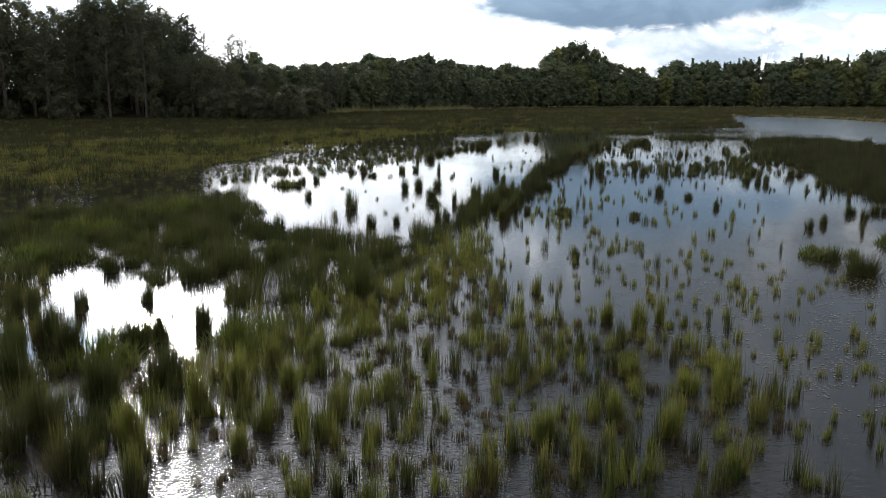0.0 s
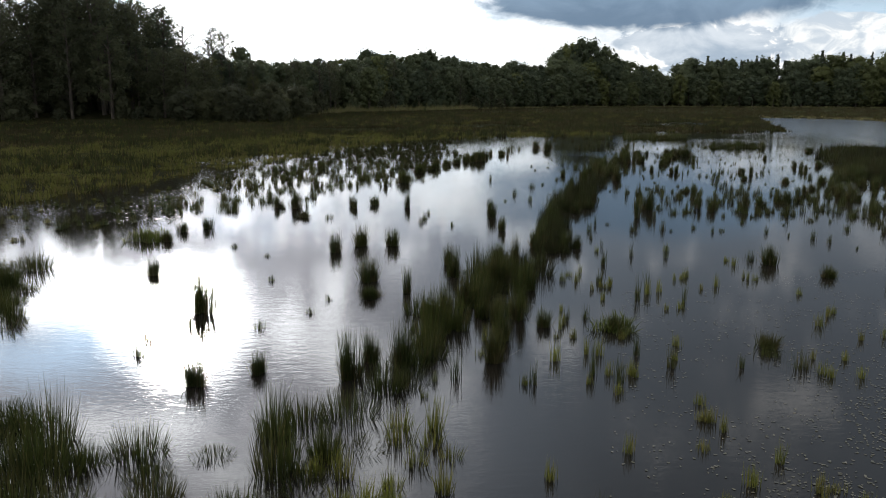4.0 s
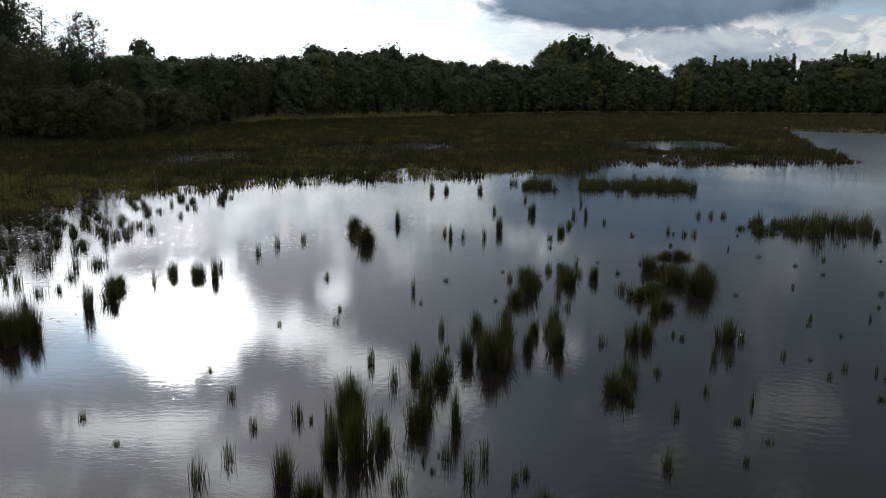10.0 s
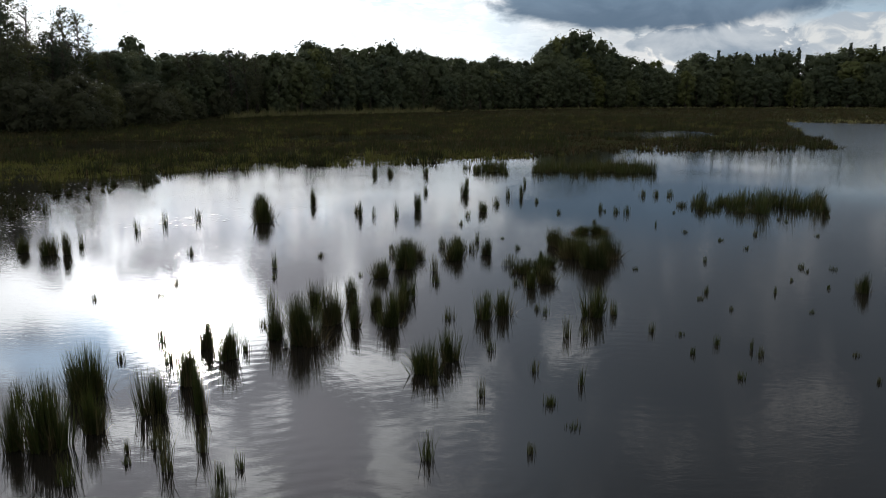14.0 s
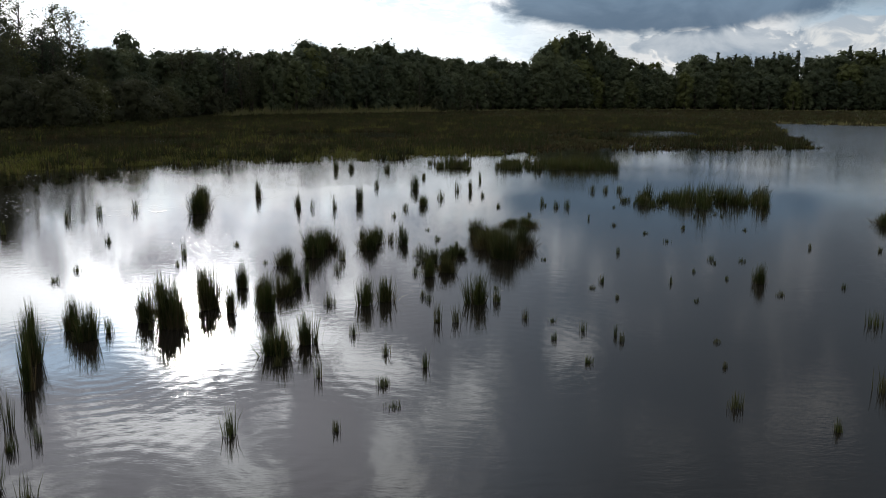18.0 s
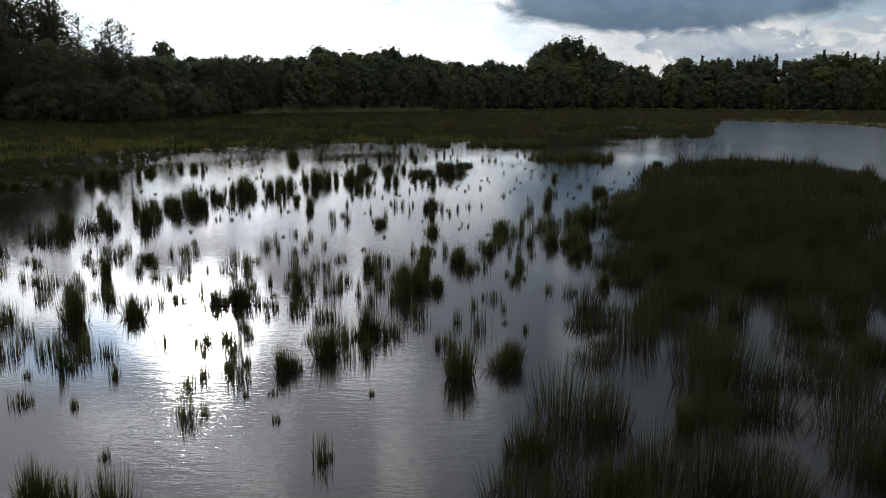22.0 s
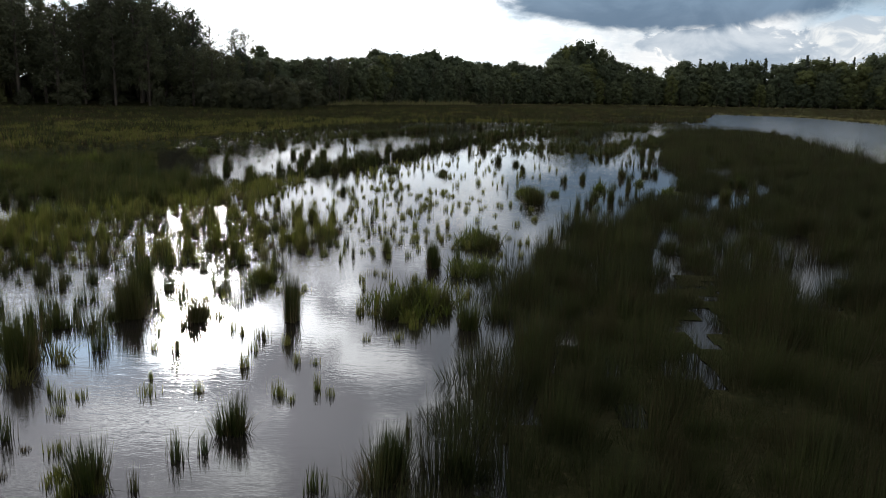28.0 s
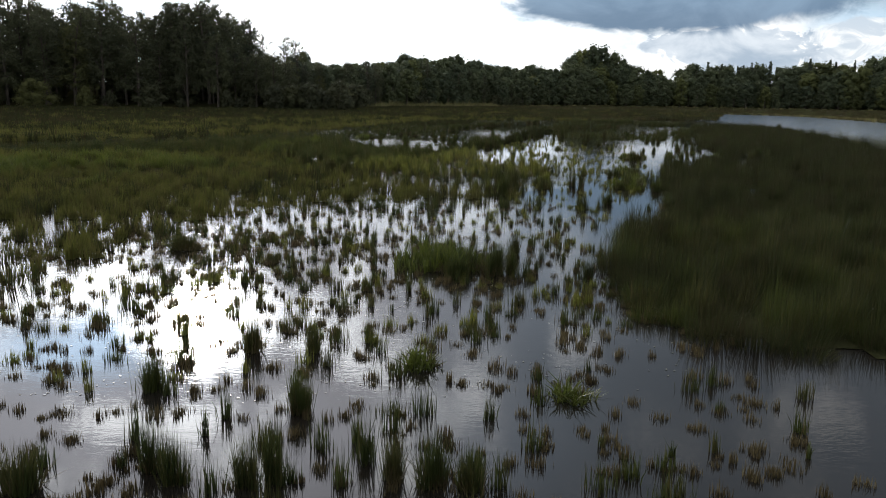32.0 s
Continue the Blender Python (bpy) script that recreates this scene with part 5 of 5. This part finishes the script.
rushes([(27.4, 65.1, 0.72, 0.55), (11.2, 66, 1.29, 0.68), (32, 66.1, 0.68, 0.29), (31.1, 66.4, 0.63, 0.48), (26.3, 66.5, 0.5, 0.61), (26.9, 66.9, 0.58, 0.31), (28.3, 67, 0.51, 0.5), (29, 67.1, 0.51, 0.22), (8.7, 67.1, 0.4, 0.47), (-0.8, 68, 0.83, 0.37), (31.1, 68.1, 0.91, 0.65), (20.9, 68.3, 0.55, 0.24), (30.5, 68.6, 0.78, 0.67), (0.2, 69.4, 1.01, 1.01), (21.9, 69.5, 0.42, 0.26), (21.3, 69.7, 0.37, 0.32), (12.6, 70, 1.45, 0.77), (26.2, 70.4, 0.52, 0.75), (28.8, 70.6, 0.69, 0.75), (30.1, 71.3, 0.53, 0.39), (6.2, 71.3, 0.6, 0.21), (13.5, 71.4, 1.1, 0.4), (15, 71.5, 1.2, 0.72), (32, 72.1, 1.1, 0.8)])
rushes([(24.1, 72.2, 0.47, 0.65), (22.1, 72.8, 0.67, 0.34), (22.6, 73.3, 0.63, 0.34), (14.5, 73.8, 1.01, 0.39), (22.2, 74.5, 0.27, 0.32), (21.7, 74.6, 0.36, 0.32), (14.9, 74.8, 0.95, 0.74), (26, 75, 0.46, 0.25), (20.6, 75.1, 0.56, 0.15), (30, 75.2, 0.45, 0.44), (26.7, 75.5, 0.38, 0.15), (23.2, 75.8, 0.44, 0.16), (15.8, 75.8, 0.87, 0.48), (15.3, 75.8, 0.98, 0.86), (25.9, 75.9, 1.08, 0.32), (24.9, 76.1, 0.5, 0.12), (19.1, 76.2, 0.4, 0.25), (20.4, 76.2, 0.77, 0.35), (14, 76.5, 0.75, 0.8), (30.3, 76.6, 0.8, 0.25), (16.7, 76.6, 0.51, 0.4), (25.6, 76.7, 0.57, 0.42), (14.9, 76.7, 1.4, 0.91), (26.3, 76.8, 0.57, 0.21)])
rushes([(27, 76.8, 0.36, 0.21), (20.3, 77, 0.64, 0.4), (30.2, 77.1, 0.52, 0.22), (24.1, 77.5, 0.61, 0.27), (18, 77.6, 0.5, 0.23), (16, 77.6, 0.4, 0.21), (24.4, 77.7, 0.45, 0.37), (27.5, 77.8, 0.39, 0.28), (24.9, 77.9, 0.4, 0.12), (21.8, 77.9, 0.4, 0.17), (14.6, 78, 0.39, 0.78), (17.7, 78.3, 0.25, 0.2), (31.1, 78.6, 0.69, 0.44), (19.2, 78.8, 0.62, 0.41), (15.3, 79.2, 0.59, 0.43), (15.5, 79.4, 0.54, 0.22), (16.8, 79.7, 0.55, 0.36), (14.8, 79.8, 0.89, 0.5), (13.3, 79.8, 0.55, 0.32), (31.3, 79.8, 0.87, 0.42), (18.8, 79.9, 0.34, 0.18), (18, 80.1, 0.79, 0.23), (19, 80.2, 0.34, 0.19), (21.6, 80.6, 0.46, 0.27)])
rushes([(13.6, 80.6, 0.52, 0.24), (18.3, 80.7, 0.65, 0.19), (15.5, 80.7, 1.06, 0.39), (17.6, 80.8, 0.59, 0.27), (16, 80.8, 1.5, 0.78), (23.1, 80.8, 0.21, 0.19), (16.4, 81.3, 0.85, 0.45), (31.5, 81.5, 0.82, 0.35), (13.7, 82, 0.32, 0.27), (29.2, 82, 0.28, 0.27), (17.8, 82.1, 1.28, 0.32), (17, 82.1, 0.96, 0.53), (15.2, 82.2, 0.67, 0.35), (14.5, 82.5, 0.46, 0.28), (22.4, 83, 0.42, 0.15), (34.1, 83, 0.73, 0.64), (17.1, 83.4, 1.24, 0.52), (24.2, 83.6, 0.38, 0.12), (12.8, 83.6, 0.35, 0.21), (27.2, 84, 0.18, 0.16), (21.4, 84.2, 0.68, 0.7), (23.4, 84.3, 0.28, 0.23), (17.4, 84.8, 0.82, 0.59), (21.8, 84.9, 0.71, 0.49)])
rushes([(4.5, 85.1, 0.75, 0.57), (17.6, 85.3, 0.42, 0.2), (26.7, 85.4, 0.22, 0.15), (22.6, 85.5, 0.31, 0.25), (18.8, 85.8, 1.4, 0.93), (15.6, 85.9, 0.63, 0.2), (18, 86.2, 0.96, 0.54), (5.2, 86.3, 1.39, 0.77), (24.7, 86.5, 0.45, 0.2), (24.3, 86.5, 0.52, 0.2), (18.5, 86.6, 0.85, 0.55), (33.7, 86.8, 0.44, 0.39), (26.2, 86.9, 0.26, 0.13), (5.7, 86.9, 1.32, 0.88), (19.6, 87, 0.8, 0.34), (20.4, 87.2, 0.99, 0.57), (19, 87.3, 1.36, 0.69), (6.1, 87.6, 1.04, 0.54), (22.5, 87.8, 0.77, 0.47), (21.7, 87.8, 0.35, 0.3), (25.1, 88.1, 0.78, 0.66), (23, 88.2, 0.71, 0.55), (25.6, 88.3, 0.43, 0.24), (20.4, 88.5, 0.65, 0.56)])
rushes([(19.9, 88.5, 0.65, 0.37), (18.3, 88.9, 0.72, 0.46), (19.2, 89.3, 0.76, 0.39), (20.5, 89.4, 0.76, 0.39), (20.7, 89.9, 0.78, 0.2), (32.6, 90.6, 0.63, 0.41), (6.2, 90.6, 1.16, 0.4), (23.8, 90.9, 0.64, 0.47), (24.3, 91.4, 0.61, 0.57), (6.5, 91.5, 0.72, 0.67), (19.6, 92, 0.6, 0.67), (24.3, 92.8, 0.53, 0.61), (23.7, 92.8, 0.53, 0.69), (16.2, 93.2, 0.64, 0.19), (20.2, 93.3, 0.96, 0.74), (26.1, 93.5, 1.06, 1.11), (7, 93.9, 0.77, 0.27), (21.7, 94.6, 0.73, 0.75), (20.3, 94.7, 0.77, 1.09), (25.5, 94.9, 0.77, 1.35), (26.7, 95, 0.87, 0.93), (8.8, 95, 1.06, 0.35), (8.2, 95, 0.8, 0.7), (12.9, 95.2, 0.32, 0.28)])
rushes([(7.1, 95.3, 0.67, 0.47), (22.7, 95.4, 0.62, 0.44), (21.7, 95.6, 0.6, 0.78), (25.6, 96.4, 0.59, 1.24), (9.2, 99.5, 0.6, 0.26), (9.6, 101.3, 0.69, 0.33), (13.5, 102.2, 1.07, 1.22), (10.5, 102.7, 0.59, 0.34), (18.9, 103.8, 0.79, 0.28), (17.3, 103.9, 0.84, 0.29), (17.9, 103.9, 0.5, 0.24), (37.8, 104.8, 0.67, 0.36), (12.6, 105, 0.97, 1.1), (19.7, 105.8, 1.05, 0.37), (14.5, 107.6, 0.91, 0.39), (21.8, 111.4, 0.86, 0.52)])
rushes([(-7.2, 12.9, 2.2, 0.85), (-8.8, 16.9, 1.6, 0.45), (-7.2, 15.0, 1.75, 0.56), (-6.2, 13.7, 1.63, 0.63), (-4.9, 8.9, 1.37, 0.55), (-5.6, 13.9, 0.89, 0.43), (-5.1, 14.5, 0.82, 0.84), (-4.6, 14.8, 0.9, 0.44), (-3.8, 15.5, 1.46, 0.45), (-7.7, 17.2, 0.88, 0.37), (-6.3, 18.4, 0.81, 0.38), (-5.1, 17.0, 0.5, 0.39)])

rushes([(0.8, 78.1, 0.65, 1.18), (1.3, 78.7, 0.51, 0.4), (2.0, 79.1, 0.62, 1.29), (2.4, 82.7, 0.68, 1.66), (3.2, 84.0, 0.42, 0.45), (3.8, 84.2, 0.66, 0.91), (5.1, 88.3, 0.99, 1.6), (5.9, 93.2, 0.59, 1.0), (8.6, 96.4, 0.63, 0.3), (10.8, 71.3, 0.4, 0.3), (12.7, 72.6, 0.68, 0.37), (15.7, 122.1, 0.8, 0.39), (19.1, 122.3, 0.71, 0.39), (16.7, 122.2, 0.7, 0.39), (-7.7, 47.6, 0.59, 0.58), (3.9, 41.8, 1.17, 0.45), (5.3, 43.0, 1.03, 0.8), (-7.1, 50.8, 0.65, 0.52), (-7.9, 49.8, 0.53, 0.58), (0.0, 71.8, 0.7, 0.48), (1.0, 76.2, 0.77, 0.97)])
rushes([(12.2, 9.9, 0.62, 0.48), (13.0, 9.6, 0.56, 0.25), (16.1, 13.8, 0.51, 0.28), (9.3, 4.1, 0.96, 0.4), (5.4, 4.7, 1.06, 0.88), (16.4, 37.9, 0.54, 0.45), (19.6, 32.8, 0.63, 0.47), (6.8, 6.0, 0.55, 0.33), (6.5, 4.8, 0.45, 0.29), (1.1, 11.7, 0.53, 0.61), (4.2, 15.0, 0.5, 0.61)])
rushes([(17.0, 104.8, 0.52, 0.25), (19.7, 112.2, 0.62, 0.3), (21.9, 117.5, 0.49, 0.27), (22.0, 103.8, 0.39, 0.29), (22.7, 105.2, 0.64, 0.5), (23.4, 107.5, 0.54, 0.42), (24.1, 110.8, 0.65, 0.34), (24.8, 110.8, 0.83, 0.29), (25.4, 108.6, 0.34, 0.22), (25.3, 116.2, 0.67, 0.2), (28.1, 105.9, 0.47, 0.25), (28.7, 105.1, 0.36, 0.35), (29.2, 105.1, 0.46, 0.3), (31.2, 111.3, 0.46, 0.41), (31.9, 111.3, 0.43, 0.35), (32.6, 111.4, 0.46, 0.48), (22.4, 97.8, 0.5, 0.2), (21.2, 96.7, 0.49, 0.38), (21.7, 96.8, 0.58, 0.38), (21.1, 92.9, 0.67, 0.29), (19.6, 95.2, 0.46, 0.27), (23.4, 93.7, 0.43, 0.5), (24.4, 93.8, 0.38, 0.83), (25.2, 97.0, 0.74, 0.85)])
rushes([(25.8, 77.7, 0.52, 0.61), (26.7, 99.3, 0.44, 1.61), (41.0, 100.9, 0.59, 1.15), (34.5, 83.8, 0.52, 0.76), (31.9, 82.8, 0.5, 0.36), (29.7, 72.7, 0.52, 0.25), (28.9, 72.6, 0.43, 0.5), (29.4, 70.7, 0.47, 0.46), (28.1, 67.9, 0.41, 0.53), (28.6, 67.9, 0.55, 0.33), (27.4, 65.8, 0.49, 0.53), (26.3, 64.4, 0.55, 0.54), (26.0, 62.3, 0.77, 0.65), (26.4, 61.8, 0.93, 0.45), (29.7, 66.7, 0.33, 0.25), (30.9, 71.4, 0.58, 0.4), (32.1, 73.6, 0.73, 0.53), (32.6, 73.7, 0.74, 0.54), (31.4, 68.6, 0.73, 0.71), (31.5, 67.3, 0.55, 0.53), (34.0, 79.6, 0.57, 0.45), (13.2, 74.6, 0.94, 0.4), (14.3, 73.0, 0.97, 0.47), (13.5, 75.6, 0.75, 0.42)])
rushes([(15.6, 82.8, 1.03, 0.9), (16.3, 84.6, 0.67, 0.31), (16.7, 85.5, 0.82, 0.43), (17.3, 88.6, 0.65, 0.29), (21.2, 91.4, 0.47, 0.3), (22.2, 96.1, 0.41, 0.54), (11.7, 74.5, 0.64, 0.46), (19.9, 78.4, 0.54, 0.25), (24.0, 74.6, 0.56, 0.36)])
rushes([(21.8, 29.7, 0.91, 0.33), (21.3, 28.0, 0.44, 0.13), (21.7, 27.4, 0.53, 0.14), (11.1, 34.1, 0.34, 0.66), (19.8, 25.7, 0.66, 0.2), (19.8, 24.1, 0.75, 0.32), (20.2, 23.6, 0.48, 0.27), (23.0, 35.4, 0.49, 0.4), (24.0, 36.6, 0.6, 0.59), (24.6, 36.6, 0.61, 0.59), (22.3, 26.6, 0.5, 0.24), (21.8, 25.0, 0.44, 0.13), (14.5, 44.6, 0.47, 0.46), (17.7, 41.1, 0.41, 0.16), (8.5, 41.1, 0.5, 0.33), (28.0, 30.3, 0.95, 0.79), (25.1, 23.7, 1.11, 0.66), (27.0, 25.4, 0.71, 0.49), (27.5, 27.0, 1.02, 0.44), (27.7, 31.1, 0.7, 0.41)])
rushes([(22.1, 34.0, 0.75, 0.4), (25.6, 25.3, 0.59, 0.64), (1.7, -26.2, 0.66, 0.27), (1.8, -28.1, 0.4, 0.39), (2.9, -27.7, 0.49, 0.2), (4.0, -20.5, 0.39, 0.26)])


# ---- loose sprigs and floating leaves ----
def sprigs(name, label, places, mat, seed):
    rng = np.random.RandomState(seed)
    bases, hs, ws = [], [], []
    for x, y, high, wide in places:
        k = int(rng.randint(14, 26) + 110 * wide)
        bases.append(np.column_stack([x + rng.normal(0, wide * 0.2, k), y + rng.normal(0, wide * 0.2, k), np.full(k, -0.05)]))
        hs.append(high * 1.1 * rng.uniform(0.3, 1.0, k) + 0.05)
        ws.append(rng.uniform(0.008, 0.015, k) * (1 + max(0.0, math.hypot(x - 12, y - 40) - 50) / 60))
    h = np.concatenate(hs)
    shift = np.column_stack([rng.normal(0, 0.065, (len(h), 2)) * h[:, None], np.zeros(len(h))])
    co, q, t = stand(rng, np.concatenate(bases), h, np.concatenate(ws), shift, 0.2)
    tagged(new(name, mesh_of(name, co, q, t, mat)), label, "marsh plants", kind="stuff")


def scatter(poly, count, seed, high, wide, gaps=0.4, size=5.0):
    rng = np.random.RandomState(seed)
    a = np.array(poly)
    p = rng.uniform(a.min(0), a.max(0), (count * 3, 2))
    p = p[inside(p, poly) & (wavy(p, size, seed) > -1 + 2 * gaps)][:count]
    return [(x, y, high * rng.uniform(0.5, 1.2), wide * rng.uniform(0.5, 1.3)) for x, y in p]


sprigs("rush_sprigs", "small loose rush sprigs in shallow water", small, M_RUSH, 5)
SHALLOW_NW = [(-14, 50), (-5, 56), (-4, 65), (1.5, 70), (8, 97), (16, 108), (20, 131), (9, 127), (-5, 114), (-13, 82)]
SHALLOW_MID = [(12, 50), (18, 46), (26, 46), (33, 68), (40, 98), (36, 108), (22, 104), (12, 90), (8, 75)]
SHALLOW_S = [(-5, -28), (8, -23), (8, -12), (13, 4), (18, 18), (8, 30), (4, 16), (8, 8), (3, -8), (-6, -12)]
FIRST_E = [(1, 8), (6, 6), (12, 10), (14, 26), (20, 40), (10, 48), (4, 34), (0.5, 22)]
sprigs("rush_sprigs", "loose rush tufts in the shallows below the meadow", scatter(SHALLOW_NW[:4] + [(4, 84), (-13, 84)], 330, 31, 0.56, 0.45, 0.40, 6), M_RUSH, 6)
sprigs("rush_sprigs", "loose rush tufts in the middle of the pond", scatter(SHALLOW_MID, 190, 32, 0.22, 0.2, 0.45, 5), M_RUSH, 7)
NORTH_WEST = [(-13, 82), (-9, 98), (-4, 114), (3, 122), (3, 104), (5, 86), (0, 72), (-6, 64), (-13, 66)]
sprigs("rush_sprigs", "crowded dark rush tufts along the meadow's wet margin", scatter(NORTH_WEST, 300, 37, 0.58, 0.5, 0.36, 4), M_RUSH_DARK, 18)
WET_WEST = [(-13, 84), (2, 84), (3, 100), (-3, 112), (-9, 98)]
sprigs("rush_sprigs", "dark rush tufts in rows before the wet meadow", scatter(WET_WEST, 100, 46, 0.65, 0.6, 0.45, 4), M_RUSH_DARK, 21)
FRINGE_E = [(30.2, 73.3), (36.0, 81.9), (36.1, 79.1), (30.6, 68.2), (28.5, 69.0)]
sprigs("rush_sprigs", "loose olive rush tufts fringing the dense bed", scatter(FRINGE_E, 110, 47, 0.75, 0.5, 0.35, 3), M_RUSH, 22)
ROWS_MID = [(13, 56), (14, 66), (22, 68), (30, 66), (27.5, 56), (24, 53), (18, 54)]
sprigs("rush_sprigs", "many short rush tufts in loose rows across the pond", scatter(ROWS_MID, 170, 36, 0.5, 0.42, 0.44, 4), M_RUSH, 17)
sprigs("rush_sprigs", "thin sprigs and weed stems in the shallows", scatter(SHALLOW_S, 650, 33, 0.3, 0.3, 0.42, 4), M_RUSH_FRESH, 8)
sprigs("rush_sprigs", "loose olive rush tufts beside the band", scatter(FIRST_E, 210, 34, 0.42, 0.24, 0.45, 4), M_RUSH_FRESH, 9)

FRONT = [(-6, 8), (-3, 8.5), (0.8, 6.6), (3.4, 7.4), (5.4, 7.9), (8, 9), (9, 11), (8.7, 15), (6.5, 16), (4, 18.5), (3.5, 26), (1.0, 22), (-1, 18), (-2.8, 14), (-4.5, 13), (-6, 12)]
sprigs("rush_sprigs", "upright olive rush tufts crowding the shallows", scatter(FRONT, 300, 51, 0.62, 0.36, 0.38, 2.5), M_RUSH_FRESH, 51)
sprigs("rush_sprigs", "upright dark rush tufts among the olive ones", scatter(FRONT, 130, 52, 0.7, 0.34, 0.42, 3.0), M_RUSH, 52)
sprigs("weed_stems", "thin withered stems between the rush tufts", scatter(FRONT, 500, 53, 0.22, 0.3, 0.3, 2.0), M_RUSH_DRY, 53)
NARROWS = [(-5, -9), (2, -4.2), (6.8, -2.4), (9, -6), (8.6, -12), (7.4, -18), (2, -20), (-5, -16)]
sprigs("rush_sprigs", "thin rush tufts in the narrows of the pond", scatter(NARROWS, 130, 56, 0.48, 0.24, 0.35, 3.0), M_RUSH, 56)
sprigs("weed_stems", "thin weed stems in the narrows of the pond", scatter(NARROWS, 260, 57, 0.2, 0.25, 0.35, 2.5), M_RUSH_DRY, 57)
MIDDLE = [(-4, 8), (0, 4.2), (4.3, 0.8), (6.6, 0.3), (8, 3), (8.5, 8.5), (5.4, 7.9), (3.4, 7.4), (0.8, 6.6)]
sprigs("rush_sprigs", "dark rush tufts in the open middle of the shallows", scatter(MIDDLE, 95, 58, 0.6, 0.4, 0.35, 3.0), M_RUSH, 58)
EDGE_SOUTH = [(-7, -12), (-5, -9.5), (-3, -5), (2, -4), (6.8, -2.2), (7.4, -4.5), (2, -6.5), (-3, -10), (-6, -15)]
sprigs("rush_sprigs", "rush tufts along the wet front of the sedge", scatter(EDGE_SOUTH, 110, 59, 0.55, 0.4, 0.35, 3.0), M_RUSH, 59)
LANE = [(-36, 24), (-27, 44), (-20, 55), (-16.5, 68), (-11, 66), (-11.5, 50), (-16, 38), (-22, 30)]
sprigs("rush_sprigs", "rows of small rush tufts in the wet lane before the meadow", scatter(LANE, 230, 54, 0.42, 0.4, 0.36, 4.0), M_RUSH, 54)
sprigs("rush_sprigs", "olive tufts in the wet lane before the meadow", scatter(LANE, 90, 55, 0.32, 0.5, 0.36, 5.0), M_MEADOW, 55)

POND_S = [(-9, -17), (-6, -26), (-3, -31), (9, -30), (10, -24), (7, -16), (0, -11), (-7, -11)]
sprigs("rush_sprigs", "olive rush tufts crowding the shallow end of the pond", scatter(POND_S, 190, 44, 0.42, 0.4, 0.5, 3.5), M_RUSH, 19)
sprigs("weed_stems", "thin dark weed stems standing out of the water", scatter(POND_S, 900, 45, 0.17, 0.3, 0.3, 2.5), M_RUSH_DRY, 20)


def pads(name, label, poly, count, seed, size, gaps, patch):
    """Floating leaves: small irregular ovals lying on the water."""
    rng = np.random.RandomState(seed)
    a = np.array(poly)
    p = rng.uniform(a.min(0), a.max(0), (count * 3, 2))
    p = p[inside(p, poly) & (wavy(p, patch, seed) * 0.7 + wavy(p, patch * 0.25, seed + 1) * 0.5 > -1 + 2 * gaps)][:count]
    n = len(p)
    turn = rng.uniform(0, 6.28, n)[:, None]
    ang = turn + np.linspace(0, 2 * np.pi, 6, endpoint=False)[None] + rng.normal(0, 0.15, (n, 6))
    r = size * rng.uniform(0.5, 1.2, (n, 1)) * rng.uniform(0.75, 1.1, (n, 6))
    lx, ly = np.cos(ang - turn) * r, np.sin(ang - turn) * r * 0.55
    x = p[:, :1] + lx * np.cos(turn) - ly * np.sin(turn)
    y = p[:, 1:] + lx * np.sin(turn) + ly * np.cos(turn)
    z = 0.006 + rng.uniform(0, 0.004, (n, 1)) + np.abs(rng.normal(0, 0.0012, (n, 6)))
    co = np.stack([x, y, z], 2).reshape(-1, 3)
    k = (np.arange(n) * 6)[:, None]
    q = np.concatenate([k + np.array([0, 1, 2, 3]), k + np.array([0, 3, 4, 5])])
    tagged(new(name, mesh_of(name, co, q, [], M_PADS)), label, "water plants", kind="stuff")


pads("floating_leaves", "drifts of small floating pondweed leaves", [(7, 18), (8.5, 11), (12, 10), (20, 24), (22, 34), (14, 34), (7.5, 27)], 9000, 61, 0.036, 0.42, 6)
pads("floating_leaves", "drifts of small floating pondweed leaves", [(5, 22), (20, 16), (24, 34), (20, 44), (9, 40)], 5000, 62, 0.034, 0.46, 5)
pads("floating_leaves", "scattered floating leaves near the bank", [(-4, -28), (9, -25), (8, -14), (2, -10), (-5, -14)], 900, 63, 0.03, 0.5, 3)
pads("floating_leaves", "matted floating leaves by the meadow", SHALLOW_NW, 6000, 64, 0.07, 0.42, 8)
